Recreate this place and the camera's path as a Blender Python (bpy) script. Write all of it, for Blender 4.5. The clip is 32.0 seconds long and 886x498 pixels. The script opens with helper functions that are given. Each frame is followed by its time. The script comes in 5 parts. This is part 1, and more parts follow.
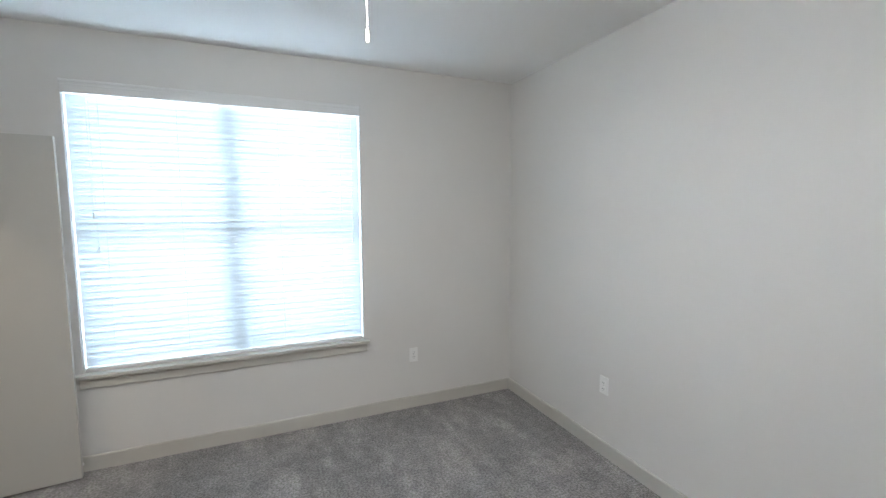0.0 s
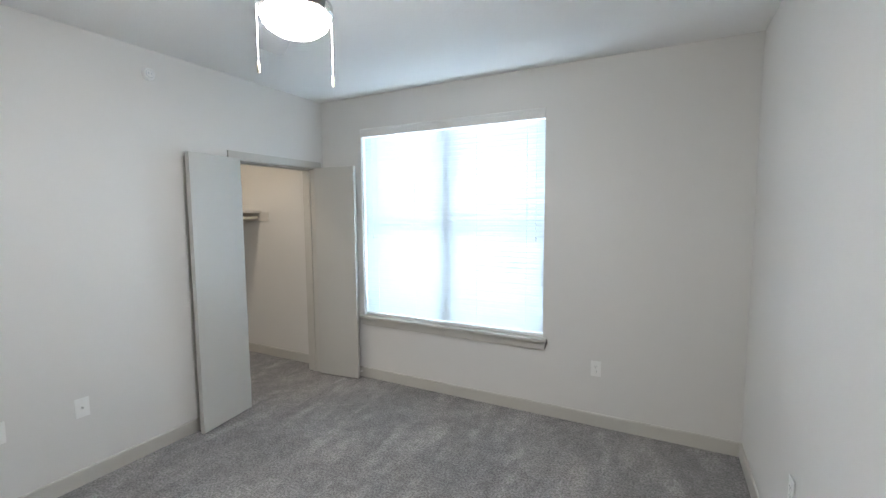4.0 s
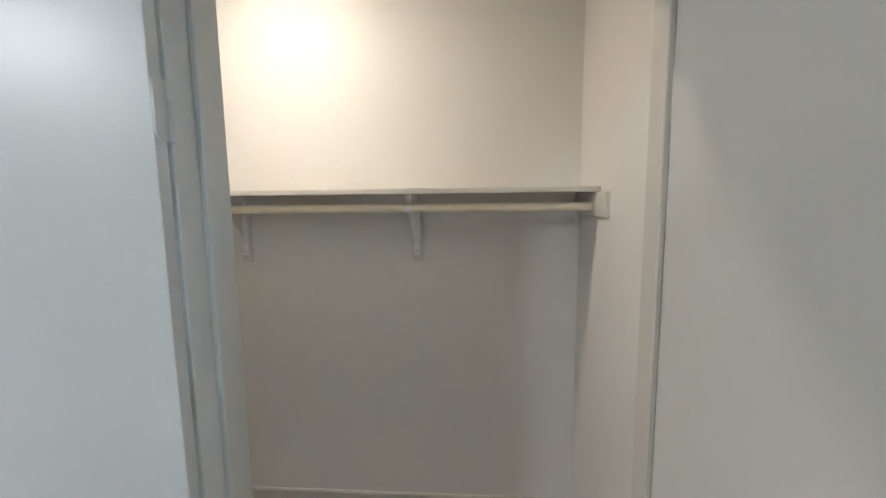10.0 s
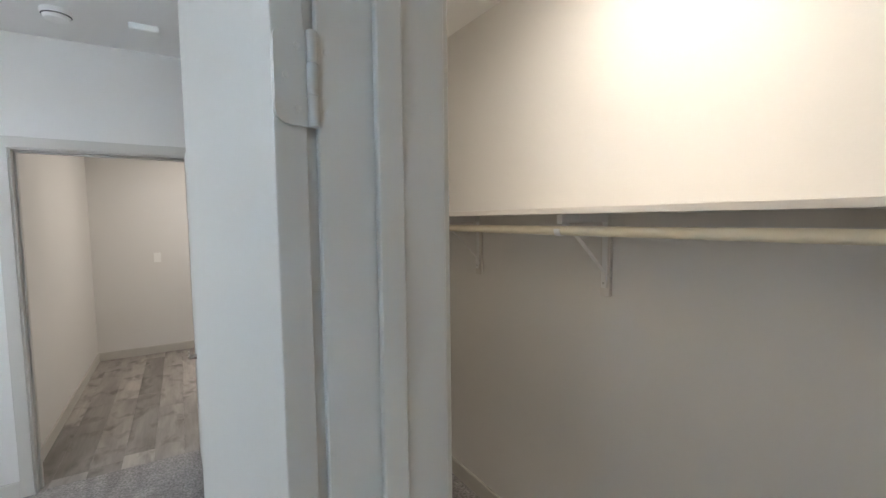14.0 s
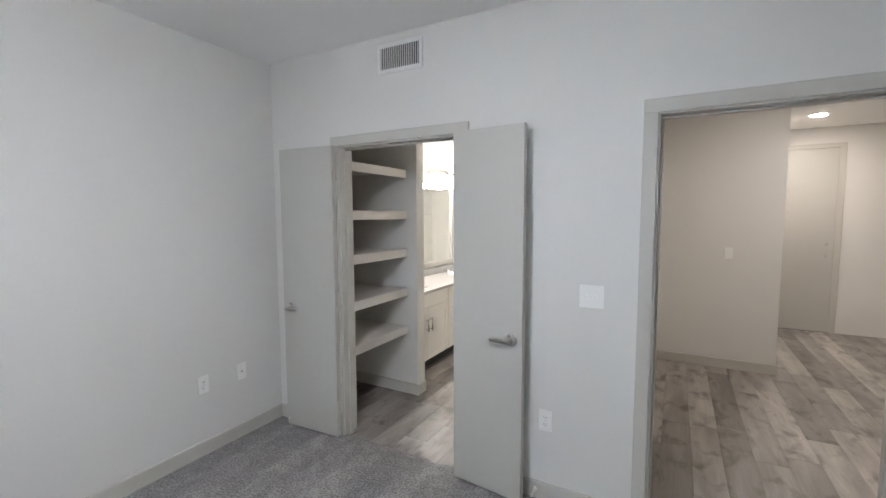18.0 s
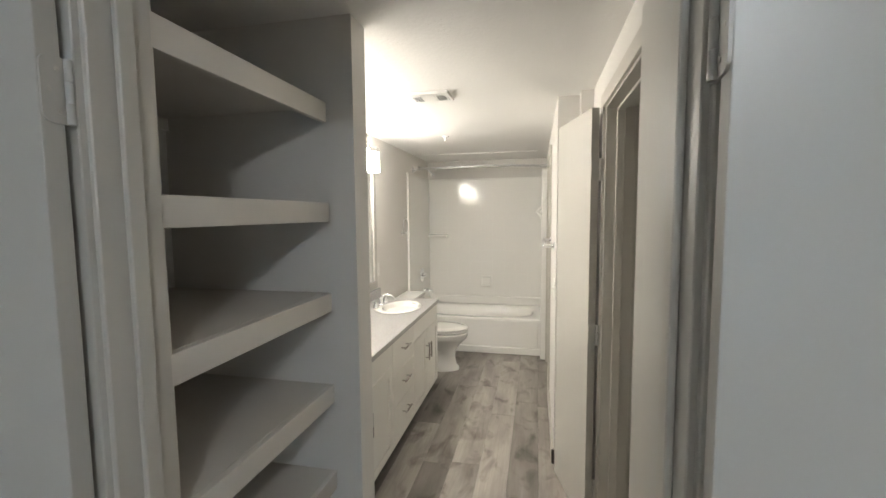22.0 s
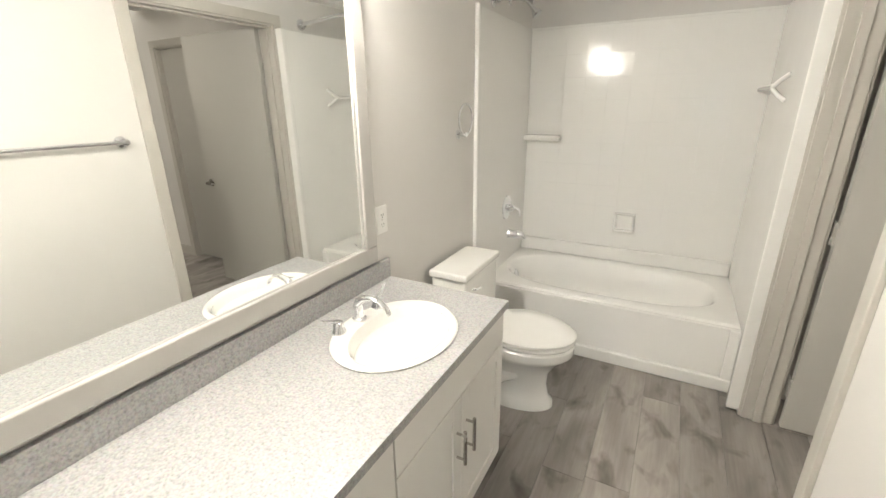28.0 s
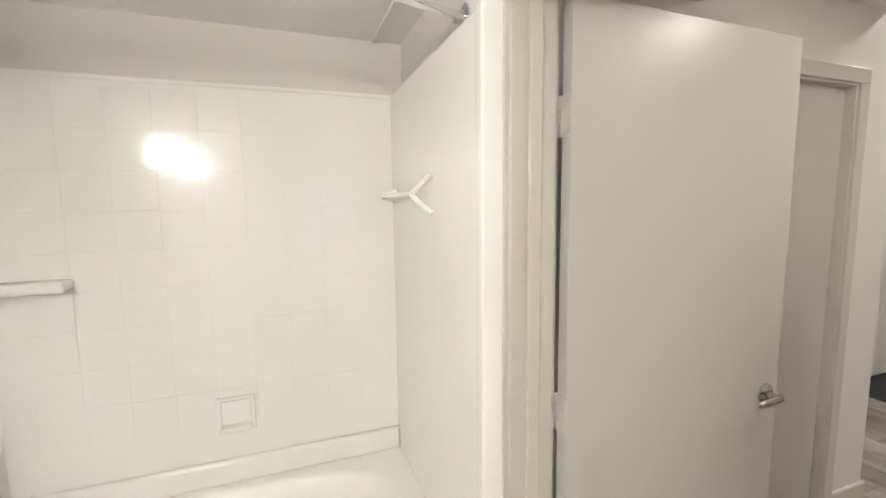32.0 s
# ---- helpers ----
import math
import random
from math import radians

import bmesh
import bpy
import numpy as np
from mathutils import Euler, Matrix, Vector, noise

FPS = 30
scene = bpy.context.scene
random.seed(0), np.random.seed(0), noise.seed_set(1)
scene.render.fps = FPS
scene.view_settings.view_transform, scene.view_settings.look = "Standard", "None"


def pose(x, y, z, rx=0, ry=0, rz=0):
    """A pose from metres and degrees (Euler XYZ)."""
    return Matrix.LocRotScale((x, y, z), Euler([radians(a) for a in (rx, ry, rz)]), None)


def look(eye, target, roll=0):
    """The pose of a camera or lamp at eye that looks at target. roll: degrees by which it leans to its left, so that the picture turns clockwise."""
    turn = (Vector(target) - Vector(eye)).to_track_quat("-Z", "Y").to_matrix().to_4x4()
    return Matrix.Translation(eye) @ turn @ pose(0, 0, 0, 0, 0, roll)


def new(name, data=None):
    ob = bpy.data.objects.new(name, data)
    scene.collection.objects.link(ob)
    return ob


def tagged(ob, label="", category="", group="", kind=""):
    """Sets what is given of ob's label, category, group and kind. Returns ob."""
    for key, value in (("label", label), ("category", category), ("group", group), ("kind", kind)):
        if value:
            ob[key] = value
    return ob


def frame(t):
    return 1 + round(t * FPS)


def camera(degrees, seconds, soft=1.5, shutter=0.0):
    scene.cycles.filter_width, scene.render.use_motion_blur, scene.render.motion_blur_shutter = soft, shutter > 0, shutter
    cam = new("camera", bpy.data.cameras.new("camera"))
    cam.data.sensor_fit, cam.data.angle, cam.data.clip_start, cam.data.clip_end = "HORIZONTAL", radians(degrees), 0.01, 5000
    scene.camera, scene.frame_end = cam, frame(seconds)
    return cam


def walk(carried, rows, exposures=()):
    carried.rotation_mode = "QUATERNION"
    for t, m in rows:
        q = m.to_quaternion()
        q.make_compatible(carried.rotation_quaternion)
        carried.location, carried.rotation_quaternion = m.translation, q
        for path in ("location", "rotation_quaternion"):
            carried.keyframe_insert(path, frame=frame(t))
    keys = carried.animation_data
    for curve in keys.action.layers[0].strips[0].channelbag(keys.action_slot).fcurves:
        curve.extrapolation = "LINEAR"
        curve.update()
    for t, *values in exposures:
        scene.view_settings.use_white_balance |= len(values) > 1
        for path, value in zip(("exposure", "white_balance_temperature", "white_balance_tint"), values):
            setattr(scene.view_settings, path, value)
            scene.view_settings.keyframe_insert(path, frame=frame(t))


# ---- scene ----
cam = camera(92.4, 32.0)
PATH = [
    (0, (0.223, 0.112, 1.61), (1.009, 1.942, 1.429), -0.3),
    (0.5, (0.488, 0.137, 1.589), (1.013, 2.059, 1.417), -0.4),
    (1, (0.719, 0.174, 1.579), (1.003, 2.147, 1.41), -0.3),
    (1.5, (0.952, 0.22, 1.581), (0.972, 2.213, 1.418), -0.3),
    (2, (1.173, 0.236, 1.582), (0.981, 2.22, 1.423), -0.3),
    (2.5, (1.359, 0.201, 1.601), (0.997, 2.161, 1.432), -0.2),
    (3, (1.513, 0.153, 1.615), (0.963, 2.068, 1.439), -0.4),
    (3.5, (1.65, 0.114, 1.62), (0.909, 1.963, 1.445), -0.4),
    (4, (1.744, 0.064, 1.611), (0.823, 1.831, 1.436), -0.4),
    (4.5, (1.76, 0.07, 1.623), (0.693, 1.751, 1.434), -0.6),
    (6.5, (1.196, 1.096, 1.663), (-0.406, 2.271, 1.434), -0.3),
    (7, (0.993, 1.404, 1.657), (-0.702, 2.44, 1.425), -0.4),
    (7.5, (0.773, 1.734, 1.664), (-1.004, 2.617, 1.419), -0.3),
    (8, (0.535, 2.048, 1.66), (-1.307, 2.786, 1.411), -0.4),
    (8.5, (0.298, 2.296, 1.656), (-1.606, 2.868, 1.424), -0.4),
    (9, (0.016, 2.500, 1.643), (-1.942, 2.842, 1.419), -0.5),
    (9.5, (-0.244, 2.74, 1.614), (-2.231, 2.793, 1.393), -0.3),
    (10, (-0.569, 2.855, 1.612), (-2.547, 2.712, 1.358), -0.7),
    (10.5, (-0.80, 2.919, 1.588), (-2.745, 2.566, 1.349), -0.6),
    (11, (-1.037, 2.922, 1.57), (-2.932, 2.318, 1.361), -0.7),
    (11.5, (-1.288, 2.921, 1.551), (-3.084, 2.06, 1.362), -0.9),
    (12, (-1.439, 2.828, 1.562), (-3.139, 1.791, 1.372), -0.8),
    (12.5, (-1.492, 2.774, 1.588), (-3.05, 1.535, 1.397), -0.9),
    (13, (-1.447, 2.78, 1.609), (-2.839, 1.357, 1.422), -0.8),
    (13.5, (-1.314, 2.808, 1.605), (-2.5435, 1.2389, 1.4371), -1.0),
    (14, (-1.151, 2.816, 1.605), (-2.2007, 1.1195, 1.4635), -0.7),
    (14.5, (-1.018, 2.786, 1.608), (-1.820, 0.960, 1.456), -1.1),
    (15, (-0.936, 2.733, 1.614), (-1.470, 0.812, 1.454), -1.2),
    (17.5, (-0.583, 2.005, 1.573), (0.19, 0.168, 1.415), -0.2),
    (18, (-0.438, 1.688, 1.574), (0.523, -0.059, 1.412), -0.2),
    (18.5, (-0.226, 1.392, 1.567), (0.828, -0.3, 1.408), -0.1),
    (19, (-0.004, 1.13, 1.565), (1.045, -0.565, 1.405), -0.2),
    (19.5, (0.204, 0.909, 1.569), (1.248, -0.79, 1.412), 0.1),
    (20, (0.42, 0.7, 1.567), (1.46, -1.001, 1.41), -0.1),
    (20.5, (0.627, 0.526, 1.568), (1.568, -1.231, 1.403), 0.0),
    (21, (0.724, 0.342, 1.56), (1.538, -1.478, 1.403), -0.2),
    (21.5, (0.806, 0.207, 1.565), (1.419, -1.689, 1.395), 0.1),
    (22, (0.874, 0.032, 1.561), (1.303, -1.915, 1.397), -0.5),
    (22.5, (0.947, -0.167, 1.564), (1.242, -2.139, 1.403), -0.6),
    (23, (0.987, -0.386, 1.558), (1.249, -2.362, 1.4), -0.5),
    (23.5, (0.996, -0.611, 1.558), (1.25, -2.589, 1.408), -0.5),
    (24, (1.043, -0.824, 1.555), (1.363, -2.793, 1.411), -0.2),
    (24.5, (1.067, -0.987, 1.563), (1.677, -2.884, 1.395), -0.7),
    (25, (1.062, -1.133, 1.526), (1.864, -2.949, 1.289), -0.4),
    (25.5, (1.064, -1.256, 1.491), (1.945, -3.015, 1.13), -0.2),
    (27.5, (1.198, -1.968, 1.507), (2.111, -3.627, 0.863), -0.7),
    (28, (1.233, -2.185, 1.518), (2.139, -3.847, 0.872), -0.7),
    (28.5, (1.242, -2.421, 1.52), (2.034, -4.14, 0.875), -0.6),
    (29, (1.277, -2.638, 1.528), (1.889, -4.428, 0.88), -0.9),
    (29.5, (1.306, -2.834, 1.545), (1.723, -4.685, 0.913), -1.1),
    (30, (1.344, -2.975, 1.573), (1.623, -4.881, 1.036), -1.2),
    (30.5, (1.386, -3.111, 1.575), (1.533, -5.066, 1.18), -1.2),
    (31, (1.376, -3.278, 1.573), (1.331, -5.254, 1.264), -1.2),
    (31.5, (1.31, -3.42, 1.577), (1.001, -5.377, 1.308), -1.4),
    (32, (1.264, -3.539, 1.552), (0.583, -5.406, 1.328), -0.8),
]
EXPOSURES = [(0, 0.24, 6600, 12), (9, 0.30, 6500, 11), (11, 0.62, 6350, 11), (13, 0.66, 6350, 11), (14, 0.58, 6300, 12), (15, 0.48, 6300, 13), (18, 0.36, 6400, 14),
             (20, 0.16, 6450, 12), (22, -0.24, 6600, 10), (23.5, -0.24, 6700, 10), (25.5, -0.15, 6650, 10), (28, 0.08, 6450, 10), (29, 0.22, 6400, 9), (32, 0.33, 6350, 9)]
walk(cam, [(t, look(eye, target, roll)) for t, eye, target, roll in PATH], EXPOSURES)

# ---------------------------------------------------------------- world and light
world = bpy.data.worlds.new("sky")
scene.world = world
world.use_nodes = True
wn = world.node_tree
sky = wn.nodes.new("ShaderNodeTexSky")
sky.sky_type = "NISHITA"
sky.sun_disc = False
sky.sun_elevation, sky.sun_rotation = radians(40), radians(200)
wn.nodes["Background"].inputs["Strength"].default_value = 0.12
wn.links.new(sky.outputs["Color"], wn.nodes["Background"].inputs["Color"])


def area_lamp(name, at, aim, sx, sy, watts, colour):
    data = bpy.data.lights.new(name, "AREA")
    data.shape, data.size, data.size_y, data.energy, data.color = "RECTANGLE", sx, sy, watts, colour
    ob = new(name, data)
    ob.matrix_world = look(at, aim)
    return ob


# the plan, in metres
BX0, BX1, BY0, BY1, BH = -1.29, 2.24, -0.54, 3.31, 2.68      # bedroom
CX0, CX1, CY0, CY1 = -2.56, -1.45, 0.145, 3.34               # walk-in closet
EX, TH, TBACK = 2.27, 2.24, -5.44                            # bathroom: east wall, ceiling, back wall
WX1, WX2 = 0.57, 0.757                                       # bathroom: west walls before and after the jog
HX, HY = -0.28, -3.41                                        # hall: east wall and far wall
WIN = (-0.812, 0.928, 0.615, 2.385)                           # window opening: x, x, z, z

area_lamp("window_daylight", (0.065, BY1 + 0.30, 1.5), (0.065, 0.0, 1.3), 1.72, 1.75, 285, (0.60, 0.81, 1.0))

# ---------------------------------------------------------------- materials


def material(name, colour, rough=0.6, metal=0.0, spread=0.04, scale=6.0, bump=0.05, bump_scale=120.0, coat=0.0, random_tone=0.0):
    """Plain surface with a slow stain variation and a fine relief."""
    m = bpy.data.materials.new(name)
    m.use_nodes = True
    n, l = m.node_tree.nodes, m.node_tree.links
    b = n["Principled BSDF"]
    b.inputs["Roughness"].default_value, b.inputs["Metallic"].default_value = rough, metal
    b.inputs["Coat Weight"].default_value = coat
    co = n.new("ShaderNodeTexCoord")
    slow = n.new("ShaderNodeTexNoise")
    slow.inputs["Scale"].default_value, slow.inputs["Detail"].default_value = scale, 4
    l.new(co.outputs["Object"], slow.inputs["Vector"])
    ramp = n.new("ShaderNodeMix")
    ramp.data_type = "RGBA"
    ramp.inputs["A"].default_value = (*[c * (1 - spread) for c in colour], 1)
    ramp.inputs["B"].default_value = (*[min(1, c * (1 + spread)) for c in colour], 1)
    l.new(slow.outputs["Fac"], ramp.inputs["Factor"])
    out = ramp.outputs["Result"]
    if random_tone:
        info, hsv, mr = n.new("ShaderNodeObjectInfo"), n.new("ShaderNodeHueSaturation"), n.new("ShaderNodeMapRange")
        mr.inputs["To Min"].default_value, mr.inputs["To Max"].default_value = 1 - random_tone, 1 + random_tone
        l.new(info.outputs["Random"], mr.inputs["Value"])
        l.new(mr.outputs["Result"], hsv.inputs["Value"])
        l.new(out, hsv.inputs["Color"])
        out = hsv.outputs["Color"]
    l.new(out, b.inputs["Base Color"])
    if bump:
        fine, bp = n.new("ShaderNodeTexNoise"), n.new("ShaderNodeBump")
        fine.inputs["Scale"].default_value, fine.inputs["Detail"].default_value = bump_scale, 3
        l.new(co.outputs["Object"], fine.inputs["Vector"])
        bp.inputs["Strength"].default_value, bp.inputs["Distance"].default_value = bump, 0.004
        l.new(fine.outputs["Fac"], bp.inputs["Height"])
        l.new(bp.outputs["Normal"], b.inputs["Normal"])
        rr = n.new("ShaderNodeMapRange")
        rr.inputs["To Min"].default_value, rr.inputs["To Max"].default_value = max(0.02, rough - 0.06), min(1, rough + 0.06)
        l.new(slow.outputs["Fac"], rr.inputs["Value"])
        l.new(rr.outputs["Result"], b.inputs["Roughness"])
    return m


def glow(name, colour, strength):
    m = bpy.data.materials.new(name)
    m.use_nodes = True
    b = m.node_tree.nodes["Principled BSDF"]
    b.inputs["Base Color"].default_value = (0.9, 0.9, 0.88, 1)
    b.inputs["Roughness"].default_value = 0.3
    b.inputs["Emission Color"].default_value = (*colour, 1)
    b.inputs["Emission Strength"].default_value = strength
    return m


PAINT = material("wall_paint", (0.725, 0.705, 0.67), 0.62, bump=0.10, bump_scale=90, spread=0.02, scale=1.5)
CEIL = material("ceiling_paint", (0.87, 0.862, 0.84), 0.9, bump=0.35, bump_scale=60, spread=0.02, scale=2)
TRIM = material("trim_paint", (0.555, 0.53, 0.48), 0.38, bump=0.03, spread=0.03)
DOOR = material("door_paint", (0.53, 0.515, 0.475), 0.33, bump=0.04, bump_scale=60, spread=0.02, scale=2)
SHELF = material("shelf_paint", (0.66, 0.625, 0.575), 0.42, bump=0.04, spread=0.03)
WHITE_PLASTIC = material("white_plastic", (0.87, 0.86, 0.83), 0.35, bump=0.0, spread=0.02)
WHITE_METAL = material("white_enamel", (0.80, 0.79, 0.77), 0.4, bump=0.03, spread=0.03)
NICKEL = material("brushed_nickel", (0.50, 0.485, 0.46), 0.27, 1.0, bump=0.03, bump_scale=200)
CHROME = material("chrome", (0.82, 0.83, 0.85), 0.08, 1.0, bump=0.0, spread=0.01)
PORCELAIN = material("porcelain", (0.85, 0.84, 0.80), 0.08, bump=0.0, spread=0.015, coat=0.5)
ACRYLIC = material("glossy_acrylic", (0.91, 0.90, 0.865), 0.12, bump=0.015, bump_scale=20, spread=0.015)
CABINET = material("cabinet_paint", (0.78, 0.765, 0.72), 0.35, bump=0.03, spread=0.02)
DOWEL = material("pine_dowel", (0.76, 0.69, 0.54), 0.5, bump=0.06, bump_scale=80, spread=0.15, scale=14)
DARK = material("dark_gap", (0.03, 0.03, 0.03), 0.8, bump=0.0)
BLADE = material("fan_blade", (0.55, 0.56, 0.57), 0.4, bump=0.03, spread=0.04)
SLOT = material("slot_dark", (0.08, 0.08, 0.08), 0.6, bump=0.0)
BULB = glow("frosted_glass_lit", (1.0, 0.945, 0.86), 76)
FAN_GLOBE = glow("fan_globe_lit", (0.90, 0.95, 1.0), 150)
DOWNLIGHT = glow("downlight_lit", (1.0, 0.92, 0.82), 330)


def carpet_material():
    """Cut pile: tufts, speckled yarn, and long pale strokes where the vacuum laid the pile over."""
    m = material("carpet", (0.30, 0.275, 0.265), 0.95, bump=0.0, spread=0.1, scale=3)
    n, l = m.node_tree.nodes, m.node_tree.links
    b = n["Principled BSDF"]
    b.inputs["Sheen Weight"].default_value, b.inputs["Sheen Roughness"].default_value = 0.25, 0.6
    co = n.new("ShaderNodeTexCoord")

    def grain(scale, detail, turn=0.0, stretch=(1, 1, 1), warp=0.0):
        mp, t = n.new("ShaderNodeMapping"), n.new("ShaderNodeTexNoise")
        mp.inputs["Rotation"].default_value, mp.inputs["Scale"].default_value = (0, 0, turn), stretch
        t.inputs["Scale"].default_value, t.inputs["Detail"].default_value, t.inputs["Distortion"].default_value = scale, detail, warp
        l.new(co.outputs["Object"], mp.inputs["Vector"])
        l.new(mp.outputs["Vector"], t.inputs["Vector"])
        return t

    def tone(source, p0, c0, p1, c1):
        r = n.new("ShaderNodeValToRGB")
        e = r.color_ramp.elements
        e[0].position, e[0].color, e[1].position, e[1].color = p0, (*c0, 1), p1, (*c1, 1)
        l.new(source.outputs["Fac"], r.inputs["Fac"])
        return r.outputs["Color"]

    speck, tuft = grain(78, 3), grain(210, 3)
    out = tone(speck, 0.38, (0.138, 0.127, 0.122), 0.62, (0.312, 0.291, 0.282))
    for layer in (tone(grain(1.5, 2, 0.55, (2.2, 0.8, 1), 0.9), 0.50, (0.91, 0.91, 0.915), 0.58, (1.16, 1.155, 1.15)),
                  tone(grain(1.9, 2, -0.75, (2.0, 0.8, 1), 0.9), 0.53, (0.95, 0.95, 0.95), 0.59, (1.15, 1.145, 1.14)),
                  tone(grain(13, 4), 0.40, (0.86, 0.86, 0.865), 0.60, (1.10, 1.10, 1.095))):
        mul = n.new("ShaderNodeMix")
        mul.data_type, mul.blend_type = "RGBA", "MULTIPLY"
        mul.inputs["Factor"].default_value = 1.0
        l.new(out, mul.inputs["A"])
        l.new(layer, mul.inputs["B"])
        out = mul.outputs["Result"]
    l.new(out, b.inputs["Base Color"])
    normal = None
    for source, strength, depth in ((speck, 0.7, 0.011), (tuft, 0.5, 0.005)):
        bp = n.new("ShaderNodeBump")
        bp.inputs["Strength"].default_value, bp.inputs["Distance"].default_value = strength, depth
        l.new(source.outputs["Fac"], bp.inputs["Height"])
        if normal is not None:
            l.new(normal, bp.inputs["Normal"])
        normal = bp.outputs["Normal"]
    l.new(normal, b.inputs["Normal"])
    return m


def plank_material():
    m = material("vinyl_plank", (0.3, 0.27, 0.24), 0.42, bump=0.0)
    n, l = m.node_tree.nodes, m.node_tree.links
    b = n["Principled BSDF"]
    co, info = n.new("ShaderNodeTexCoord"), n.new("ShaderNodeObjectInfo")
    off = n.new("ShaderNodeVectorMath")
    off.operation = "SCALE"
    comb = n.new("ShaderNodeCombineXYZ")
    for k in ("X", "Y", "Z"):
        l.new(info.outputs["Random"], comb.inputs[k])
    l.new(comb.outputs["Vector"], off.inputs[0])
    off.inputs["Scale"].default_value = 37.0
    add = n.new("ShaderNodeVectorMath")
    l.new(co.outputs["Object"], add.inputs[0])
    l.new(off.outputs["Vector"], add.inputs[1])
    mp = n.new("ShaderNodeMapping")
    mp.inputs["Scale"].default_value = (5, 1.1, 1)
    l.new(add.outputs["Vector"], mp.inputs["Vector"])
    grain, knot = n.new("ShaderNodeTexNoise"), n.new("ShaderNodeTexNoise")
    grain.inputs["Scale"].default_value, grain.inputs["Detail"].default_value, grain.inputs["Distortion"].default_value = 1.6, 5, 0.4
    l.new(mp.outputs["Vector"], grain.inputs["Vector"])
    mp2 = n.new("ShaderNodeMapping")
    mp2.inputs["Scale"].default_value = (4.2, 2.4, 1)
    l.new(add.outputs["Vector"], mp2.inputs["Vector"])
    knot.inputs["Scale"].default_value, knot.inputs["Detail"].default_value, knot.inputs["Distortion"].default_value = 1.9, 3, 0.5
    l.new(mp2.outputs["Vector"], knot.inputs["Vector"])
    r = n.new("ShaderNodeValToRGB")
    e = r.color_ramp.elements
    e[0].position, e[0].color = 0.27, (0.172, 0.155, 0.141, 1)
    e[1].position, e[1].color = 0.71, (0.335, 0.307, 0.282, 1)
    l.new(grain.outputs["Fac"], r.inputs["Fac"])
    r2 = n.new("ShaderNodeValToRGB")
    r2.color_ramp.elements[0].position, r2.color_ramp.elements[1].position = 0.30, 0.47
    r2.color_ramp.elements[0].color, r2.color_ramp.elements[1].color = (0.52, 0.50, 0.485, 1), (1.08, 1.08, 1.08, 1)
    l.new(knot.outputs["Fac"], r2.inputs["Fac"])
    mul = n.new("ShaderNodeMix")
    mul.data_type, mul.blend_type = "RGBA", "MULTIPLY"
    mul.inputs["Factor"].default_value = 1.0
    l.new(r.outputs["Color"], mul.inputs["A"])
    l.new(r2.outputs["Color"], mul.inputs["B"])
    hsv, mr = n.new("ShaderNodeHueSaturation"), n.new("ShaderNodeMapRange")
    mr.inputs["To Min"].default_value, mr.inputs["To Max"].default_value = 0.70, 1.36
    l.new(info.outputs["Random"], mr.inputs["Value"])
    l.new(mr.outputs["Result"], hsv.inputs["Value"])
    mp3, fine, r3, mul2 = n.new("ShaderNodeMapping"), n.new("ShaderNodeTexNoise"), n.new("ShaderNodeValToRGB"), n.new("ShaderNodeMix")
    mp3.inputs["Scale"].default_value = (46, 2.6, 1)
    fine.inputs["Scale"].default_value, fine.inputs["Detail"].default_value, fine.inputs["Distortion"].default_value = 1.5, 5, 0.4
    l.new(add.outputs["Vector"], mp3.inputs["Vector"])
    l.new(mp3.outputs["Vector"], fine.inputs["Vector"])
    r3.color_ramp.elements[0].position, r3.color_ramp.elements[1].position = 0.36, 0.60
    r3.color_ramp.elements[0].color, r3.color_ramp.elements[1].color = (0.93, 0.925, 0.92, 1), (1.04, 1.04, 1.035, 1)
    l.new(fine.outputs["Fac"], r3.inputs["Fac"])
    mul2.data_type, mul2.blend_type = "RGBA", "MULTIPLY"
    mul2.inputs["Factor"].default_value = 1.0
    l.new(mul.outputs["Result"], mul2.inputs["A"])
    l.new(r3.outputs["Color"], mul2.inputs["B"])
    l.new(mul2.outputs["Result"], hsv.inputs["Color"])
    l.new(hsv.outputs["Color"], b.inputs["Base Color"])
    bp = n.new("ShaderNodeBump")
    bp.inputs["Strength"].default_value, bp.inputs["Distance"].default_value = 0.15, 0.003
    l.new(grain.outputs["Fac"], bp.inputs["Height"])
    l.new(bp.outputs["Normal"], b.inputs["Normal"])
    return m


